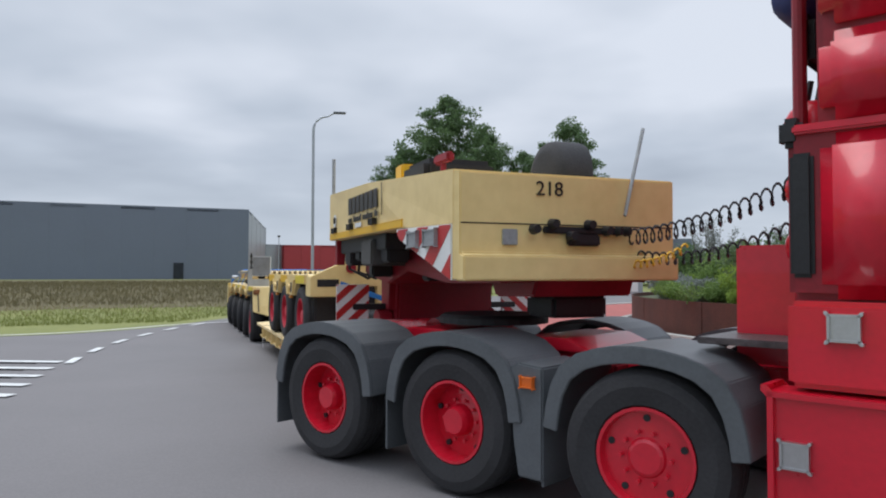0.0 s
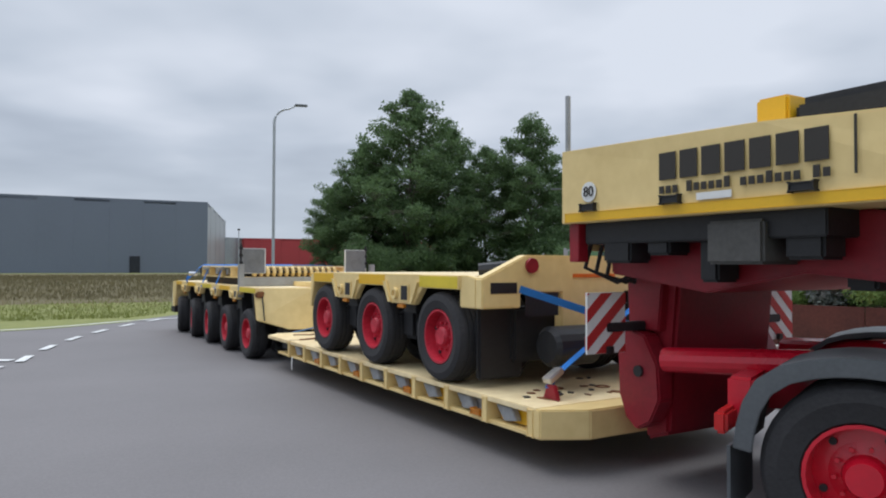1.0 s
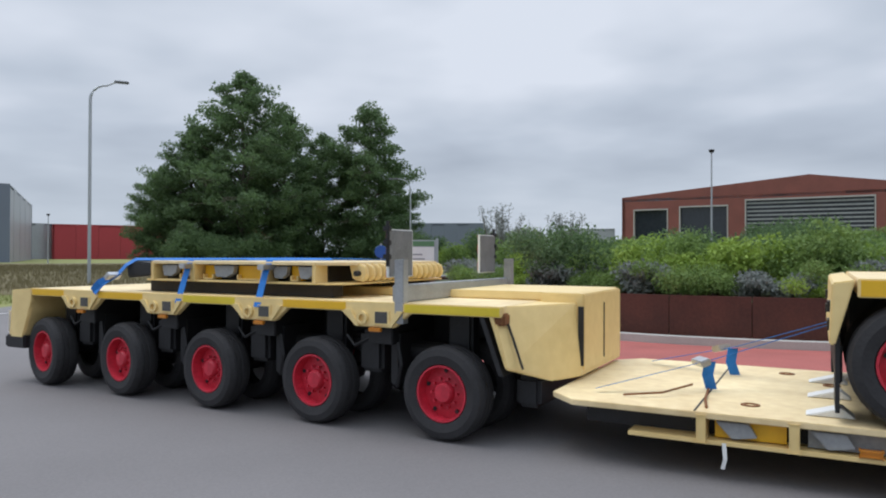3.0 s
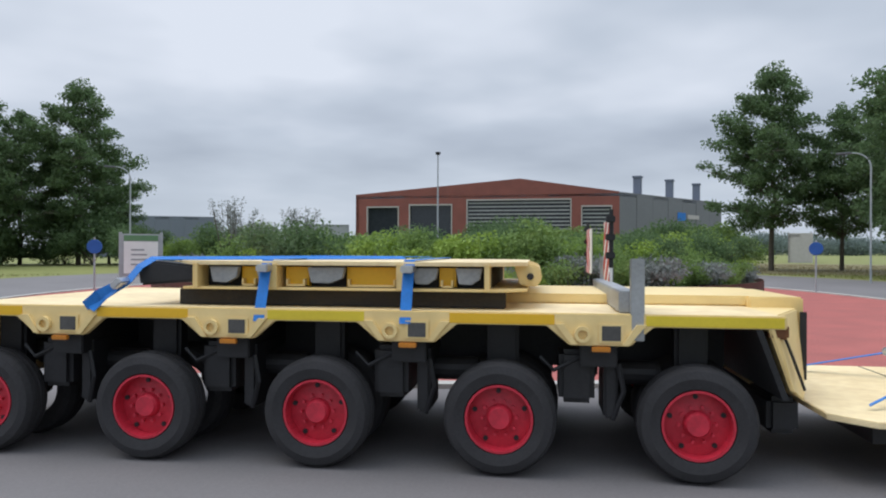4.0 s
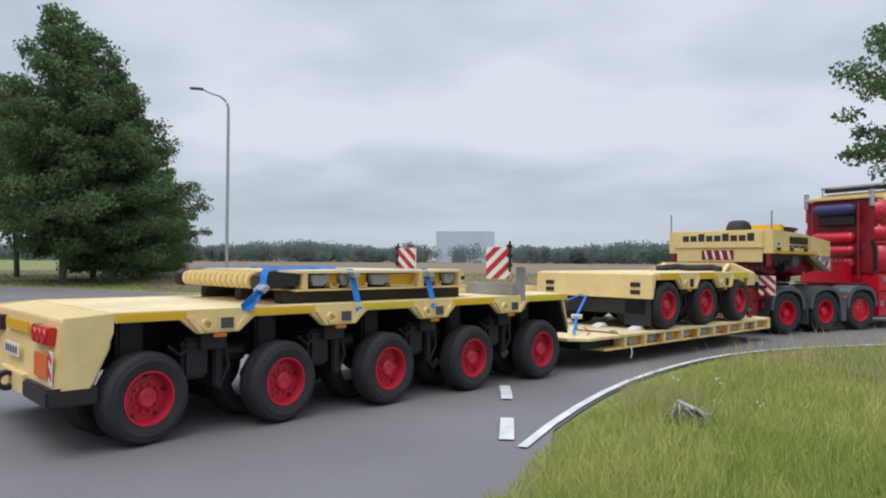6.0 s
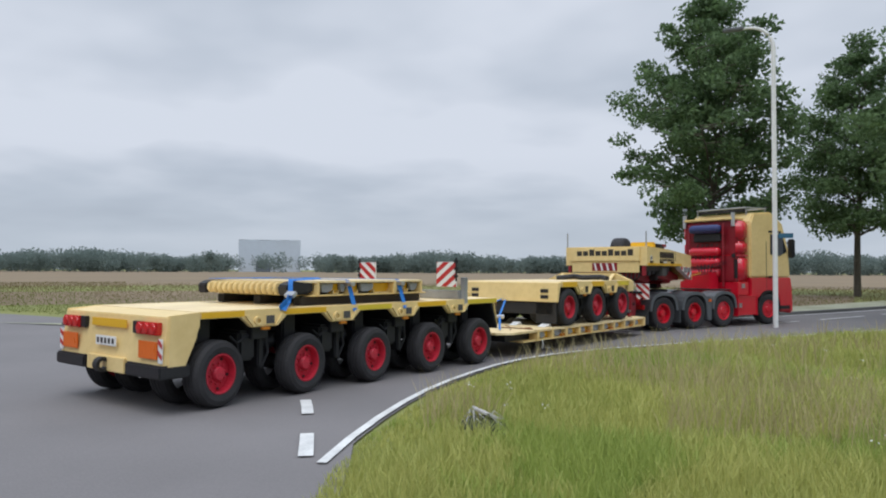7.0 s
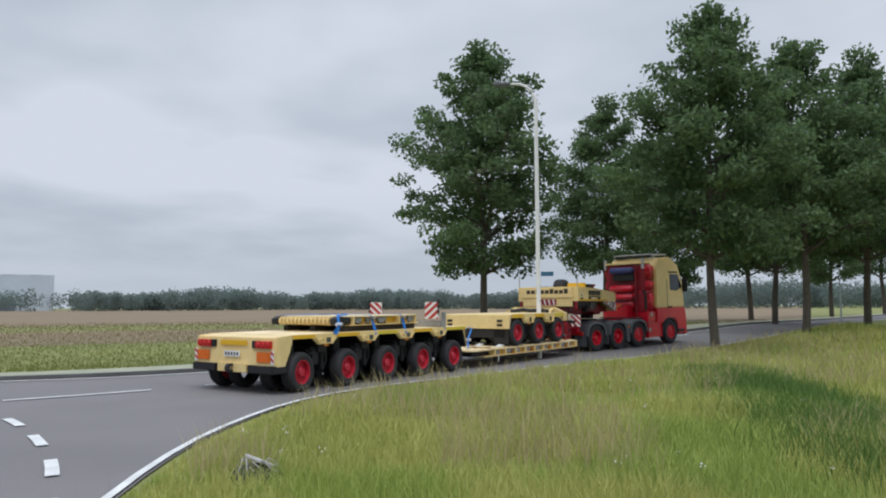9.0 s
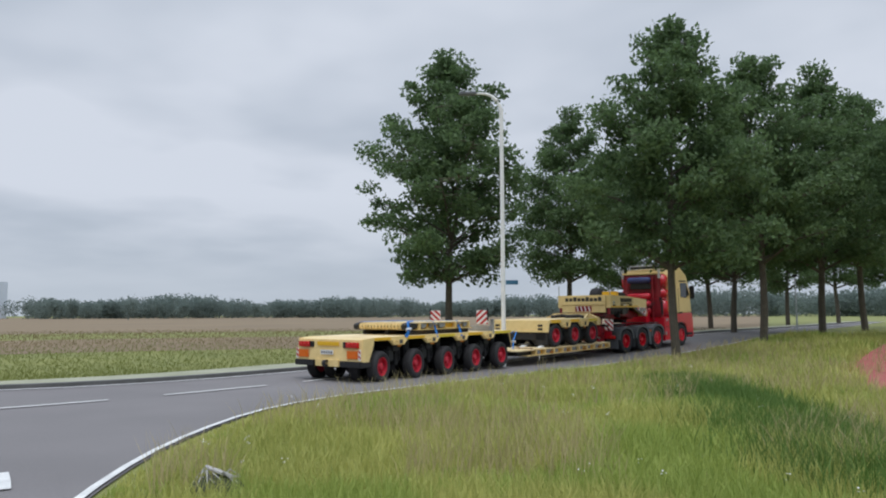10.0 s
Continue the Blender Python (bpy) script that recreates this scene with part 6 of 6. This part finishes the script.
def tractor_unit(t):
    first = {}
    for k, x in enumerate(T_AX):
        for side in (-1, 1):
            rear = k < 2
            key = (rear, side)
            if key not in first:
                first[key] = w = dished_wheel(t, x, 1.24 * side, 0.53, 0.53, 0.29, side, 0.15 if rear else 0.04, rear, 10, 0.57, RED)
            else:
                w = clone_part(first[key], t, pose(x, 1.24 * side, 0.53))
            WHEELS.append((w, 0.53, (x, 1.24 * side, 0.53), t))
            if k < 3:
                fender(t, x, side)
        part("axle", tube([(x, -0.9, 0.53), (x, 0.9, 0.53)], 0.09, 10), BLACK, t)
    for side in (-1, 1):
        part("chassis_rail", box(-0.75, 6.9, 0.38 * side - 0.05, 0.38 * side + 0.05, 0.72, 1.02, 0.01), RED, t, "red chassis rail")
        part("tail_lamp", box(-0.80, -0.72, 0.95 * side - 0.2, 0.95 * side + 0.2, 0.66, 0.80, 0.02), TAIL, t, "red tail lamp")
        part("fender_panel", prism([(2.03, 0.98), (2.10, 1.02), (2.30, 1.0), (2.30, 0.26), (2.10, 0.26), (2.06, 0.5)], 0.70 * side, 1.272 * side, "y", 0.012), FENDER, t, "dark grey panel between two mudguards")
        part("side_lamp", box(2.14, 2.24, 1.27 * side, 1.30 * side, 0.86, 0.93, 0.008), ORANGE, t, "amber side lamp")
    for x in (0.75, 2.35):
        part("cross_member", box(x - 0.12, x + 0.12, -0.6, 0.6, 0.66, 0.98, 0.02), RED_DARK, t)
    part("rear_cross_member", box(-0.78, -0.62, -0.9, 0.9, 0.66, 0.98, 0.02), RED, t)
    for x in (0.6, 1.9):
        part("ramp", prism([(x - 0.5, 1.02), (x + 0.35, 1.02), (x + 0.1, 1.12), (x - 0.3, 1.12)], -0.5, 0.5, "y", 0.01), RED, t)
    disc = lathe([(0, 0.05), (0.46, 0.05), (0.5, 0.02), (0.5, -0.03), (0, -0.03)], 28)
    part("fifth_wheel", disc, BLACK, t, "greasy black fifth-wheel plate", m=pose(0.9, 0, 1.2, 90, 0, 0))
    part("catwalk", box(3.20, 3.75, -0.95, 0.95, 1.20, 1.24, 0.006), mat("dark_tread_plate", (0.09, 0.075, 0.075), 0.4, metal=0.4, var=0.5, scale=8, fine=30, bump=0.4), t, "steel tread plate behind the tower")
    # tower of tanks behind the cab
    part("tower_base", box(3.78, 4.40, -1.20, 1.20, 1.03, 1.48, 0.03), RED, t, "red equipment box")
    part("tower_frame", box(3.76, 4.40, -1.10, 1.10, 1.48, 2.40, 0.04), RED_DARK, t, "red equipment tower behind the cab")
    part("tower_frame", box(3.90, 4.40, -1.06, 1.06, 2.38, 3.60, 0.04), RED_DARK, t)
    for side in (-1, 1):
        for k, (z0, z1) in enumerate(((1.49, 2.35), (2.42, 2.88), (2.93, 3.58))):
            part("tank", box(3.93, 4.42, 0.74 * side - 0.44, 0.72 * side + 0.44, z0, z1, 0.075), RED, t, "rounded red tank", smooth=True)
        part("exhaust_grille", box(3.78, 3.90, 1.08 * side - 0.05, 1.08 * side + 0.04, 1.60, 2.26, 0.02), BLACK, t, "black grille")
        part("tower_ledge", box(3.80, 4.44, 0.72 * side - 0.42, 0.72 * side + 0.50, 2.36, 2.41, 0.012), RED, t)
        part("side_box", box(3.70, 4.78, 1.02 * side, 1.24 * side, 0.36, 1.01, 0.03), RED, t, "red side locker")
        part("locker_latch", box(3.76, 3.90, 1.238 * side, 1.262 * side, 0.62, 0.76, 0.015), CHROME, t, "chrome latch")
        part("locker_latch", box(3.98, 4.13, 1.196 * side, 1.222 * side, 1.28, 1.42, 0.015), CHROME, t, "chrome latch")
        part("work_lamp", box(3.72, 3.84, 1.05 * side - 0.06, 1.05 * side + 0.06, 2.30, 2.46, 0.03), BLACK, t, "black work lamp")
    part("air_intake", box(3.70, 3.78, -0.62, 0.55, 2.86, 3.18, 0.05), BLACK, t, "black air intake at the tower's rear")
    part("tarpaulin_roll", lathe([(0, -0.62), (0.12, -0.60), (0.15, -0.5), (0.15, 0.5), (0.12, 0.60), (0, 0.62)], 16), mat("dark_blue_tarp", (0.03, 0.04, 0.14), 0.6), t, "dark blue rolled tarpaulin", m=pose(3.66, 0.0, 3.32, 0, 0, 0), smooth=True)
    for k, zz in enumerate((1.62, 1.98, 2.36)):
        part("cross_tank", lathe([(0, -0.62), (0.12, -0.60), (0.16, -0.52), (0.16, 0.52), (0.12, 0.60), (0, 0.62)], 18), RED, t, "red air tank", m=pose(3.72, 0.05, zz + 0.16), smooth=True)
    for y in (-0.68, 0.70):
        part("tower_post", tube([(3.72, y, 1.3), (3.72, y, 3.5)], 0.04, 10), RED_DARK, t, "red upright tube")
        part("exhaust_stack", tube([(3.85, y * 1.45, 3.4), (3.85, y * 1.45, 3.86)], 0.07, 12), CHROME, t, "metal exhaust stack")
    for k in range(5):
        part("hose", tube([(3.72, -0.45 + 0.2 * k, 2.8), (3.62, -0.42 + 0.2 * k, 2.3), (3.55, -0.3 + 0.12 * k, 1.85), (3.4, -0.2 + 0.1 * k, 1.5)], 0.018, 6), BLACK, t)
    part("deck_box", box(3.27, 3.72, -0.5, 0.6, 1.05, 1.80, 0.02), RED, t, "red valve box")
    part("tower_top", box(3.76, 4.45, -1.0, 1.0, 3.62, 3.70, 0.02), CREAM, t)
    # cab
    had = set(t.children)
    part("cab_lower", prism([(4.66, 0.92), (4.66, 1.62), (7.02, 1.62), (7.10, 1.2), (7.12, 0.42), (6.38, 0.42), (6.30, 0.95), (6.05, 1.14), (5.4, 1.14), (5.12, 0.92)], -1.23, 1.23, "y", 0.03), RED, t, "red lower half of the cab")
    part("cab_upper", prism([(4.66, 1.626), (4.66, 3.30), (4.85, 3.62), (5.9, 3.68), (6.55, 3.35), (6.92, 2.55), (7.02, 1.626)], -1.22, 1.22, "y", 0.05), CREAM, t, "cream upper half of the cab")
    for side in (-1, 1):
        part("side_window", prism([(5.80, 2.34), (5.80, 2.98), (6.50, 2.98), (6.80, 2.44), (6.35, 2.30)], 1.21 * side, 1.232 * side, "y", 0.006), GLASS, t, "dark side window")
        part("door_seam", box(5.55, 5.565, 1.215 * side, 1.233 * side, 1.05, 2.75), INK, t)
        part("door_handle", box(5.68, 5.85, 1.23 * side, 1.26 * side, 1.62, 1.67, 0.008), BLACK, t)
        part("visor_band", box(5.7, 6.45, 1.215 * side, 1.226 * side, 3.03, 3.09), BLACK, t)
        mirror = box(6.85, 7.0, 1.32 * side - 0.12, 1.32 * side + 0.12, 2.25, 2.85, 0.04)
        box(6.85, 6.92, 1.2 * side - 0.1, 1.2 * side + 0.1, 2.7, 2.75, 0.01, mirror)
        part("mirror", mirror, BLACK, t, "black wing mirror")
        part("wheel_arch", prism([(5.7 + 0.66 * math.cos(radians(a)), 0.53 + 0.66 * math.sin(radians(a))) for a in range(0, 181, 15)] + [(5.7 + 0.58 * math.cos(radians(a)), 0.53 + 0.58 * math.sin(radians(a))) for a in range(180, -1, -15)], 0.9 * side, 1.245 * side, "y", 0.006), BLACK, t, "black wheel arch")
        part("step", box(6.32, 6.9, 1.225 * side, 1.25 * side, 0.5, 0.62, 0.01), BLACK, t)
    part("windscreen", prism([(6.62, 3.06), (6.95, 2.45), (7.04, 1.75), (7.06, 1.75), (6.98, 2.47), (6.66, 3.06)], -1.1, 1.1, "y"), GLASS, t, "dark windscreen")
    part("sun_visor", box(6.75, 7.05, -1.1, 1.1, 2.98, 3.04, 0.01), BLACK, t)
    part("bumper", box(7.0, 7.2, -1.2, 1.2, 0.35, 0.85, 0.05), RED, t, "red front bumper")
    rail = tube([(4.7, -1.0, 3.78), (5.9, -1.0, 3.8)], 0.025, 6)
    tube([(4.7, 1.0, 3.78), (5.9, 1.0, 3.8)], 0.025, 6, rail)
    for x in (4.75, 5.85):
        tube([(x, -1.0, 3.79), (x, 1.0, 3.79)], 0.025, 6, rail)
        for y in (-1.0, 1.0):
            tube([(x, y, 3.55), (x, y, 3.8)], 0.02, 6, rail)
    part("roof_rail", rail, STEEL, t, "steel roof rail")
    part("beacon_bar", box(4.72, 4.92, -0.95, 0.95, 3.66, 3.76, 0.03), BLACK, t, "dark beacon bar")
    up = Matrix.Translation((-0.18, 0, 0))
    for ob in set(t.children) - had:
        ob.data.transform(up @ ob.matrix_basis)
        for v in ob.data.vertices:
            if v.co.z > 1.62:
                v.co.z = 1.62 + (v.co.z - 1.62) * 1.13
        ob.matrix_basis = Matrix()


tractor_unit(tractor)


# ---- spiral lines between tower and gooseneck: rigid coils that ride with the tractor ----
def coil_line(name, a, b, sag, turns, r, material, label):
    pts = []
    for i in range(turns * 10 + 1):
        u = i / (turns * 10)
        c = Vector(a).lerp(Vector(b), u) - Vector((0, 0, sag * 4 * u * (1 - u)))
        k = 2 * math.pi * turns * u
        pts.append(c + Vector((0, r * math.cos(k), r * math.sin(k))))
    return part(name, tube(pts, 0.009, 4), material, tractor, label)


coil_line("spiral_line", (3.76, -0.75, 2.16), (1.9, 0.15, 1.92), 0.10, 24, 0.06, BLACK, "black coiled air line")
coil_line("spiral_line", (3.76, -0.6, 1.95), (1.9, 0.25, 1.84), 0.16, 24, 0.045, BLACK, "black coiled air line")
coil_line("spiral_line", (2.9, -0.4, 1.80), (1.9, 0.2, 1.78), 0.10, 14, 0.03, YELLOW, "yellow coiled electric line")

# ---- movement ----
TRAILER_ROWS = [(0.0, -1.43, 12.53, -68.9), (0.2, -1.05, 11.84, -67.2), (0.5, -0.45, 10.84, -64.6), (1.0, 0.72, 9.26, -61.7), (1.5, 1.89, 7.90, -57.2), (2.0, 3.24, 6.60, -51.8),
                (2.5, 4.73, 5.19, -47.5), (3.2, 7.02, 3.32, -43.1), (3.8, 8.72, 1.25, -43.9), (4.4, 10.34, -0.97, -47.0), (5.0, 11.89, -3.16, -50.6), (5.5, 13.05, -5.02, -54.0),
                (6.0, 14.21, -6.97, -57.5), (7.5, 16.35, -12.75, -67.6), (8.5, 16.94, -16.93, -75.4), (9.0, 17.2, -19.25, -78.9), (10.0, 17.6, -24.40, -85.6)]
TRACTOR_ROWS = [(0.0, -0.20, 7.16, -42.2), (0.2, 0.44, 6.57, -40.4), (0.5, 1.41, 5.72, -38.2), (0.8, 2.44, 5.03, -37.9), (1.0, 3.22, 4.67, -38.5), (2.0, 6.66, 2.53, -43.1), (3.0, 10.35, 0.45, -48.9),
                (4.0, 13.27, -2.96, -55.9), (5.0, 15.50, -7.12, -64.1), (6.0, 17.17, -11.41, -73.5), (7.5, 18.45, -17.96, -88.0), (8.0, 18.42, -20.15, -91.0), (9.0, 18.17, -24.71, -92.3), (10.0, 17.75, -29.21, -90.0)]


def along(rows, t):
    """Place and heading at t, by a smooth cubic through the rows."""
    ts = [r[0] for r in rows]
    i = max(1, min(len(rows) - 1, next((k for k, a in enumerate(ts) if a >= t), len(rows) - 1)))
    a, b = rows[i - 1], rows[i]
    h = b[0] - a[0]
    u = (t - a[0]) / h
    out = []
    for c in (1, 2, 3):
        def slope(k):
            lo, hi = max(k - 1, 0), min(k + 1, len(rows) - 1)
            return (rows[hi][c] - rows[lo][c]) / (rows[hi][0] - rows[lo][0])
        m0, m1 = slope(i - 1) * h, slope(i) * h
        out.append((2 * u ** 3 - 3 * u * u + 1) * a[c] + (u ** 3 - 2 * u * u + u) * m0 + (-2 * u ** 3 + 3 * u * u) * b[c] + (u ** 3 - u * u) * m1)
    return out


def stand(rows, t, front, back):
    """A vehicle's pose on the ground at t: it pitches with the ground below its ends."""
    x, y, h = along(rows, t)
    c, s = math.cos(radians(h)), math.sin(radians(h))
    z1, z0 = gz(x + c * front, y + s * front), gz(x + c * back, y + s * back)
    slope = math.degrees(math.atan2(z1 - z0, front - back))
    z = z0 + (z1 - z0) * (0 - back) / (front - back) + 0.035
    return pose(x, y, z, 0, -slope, h)


def way_at(rows, t, x, y):
    """Steering angle by which a wheel at (x, y) of a vehicle follows its own way at t."""
    p = []
    for u in (max(0, t - 0.5), min(10, t + 0.5)):
        X, Y, h = along(rows, u)
        c, s = math.cos(radians(h)), math.sin(radians(h))
        p.append((X + c * x - s * y, Y + s * x + c * y))
    a = math.degrees(math.atan2(p[1][1] - p[0][1], p[1][0] - p[0][0])) - along(rows, t)[2]
    return max(-32, min(32, (a + 180) % 360 - 180))


def motions():
    steps = [i * 0.25 for i in range(41)]
    for ob in (trailer, module, panel, *STRAPS):
        walk(ob, [(t, stand(TRAILER_ROWS, t, 7.0, -8.0)) for t in steps])
    walk(tractor, [(t, stand(TRACTOR_ROWS, t, 5.7, 0.0)) for t in steps])
    # wheels turn by the way their vehicle goes; the module's wheels stand still
    spin = [i / 15 for i in range(151)]
    for rows, owner in ((TRAILER_ROWS, trailer), (TRACTOR_ROWS, tractor)):
        s, way, last = 0.0, [], None
        for t in spin:
            x, y, h = along(rows, t)
            if last:
                s += math.dist((x, y), last)
            last = (x, y)
            way.append(s)
        for wheel, r, (x, y, z), belongs in WHEELS:
            if belongs is owner:
                fixed = owner is tractor and x < 2
                inner = y * 0.76
                turn = [0.0 if fixed else way_at(rows, t, x, 0.0) for t in spin]
                walk(wheel, [(t, pose(x - math.sin(radians(a)) * (y - inner), inner + math.cos(radians(a)) * (y - inner), z, 0, math.degrees(w / r), a)) for t, w, a in zip(spin, way, turn)])


motions()
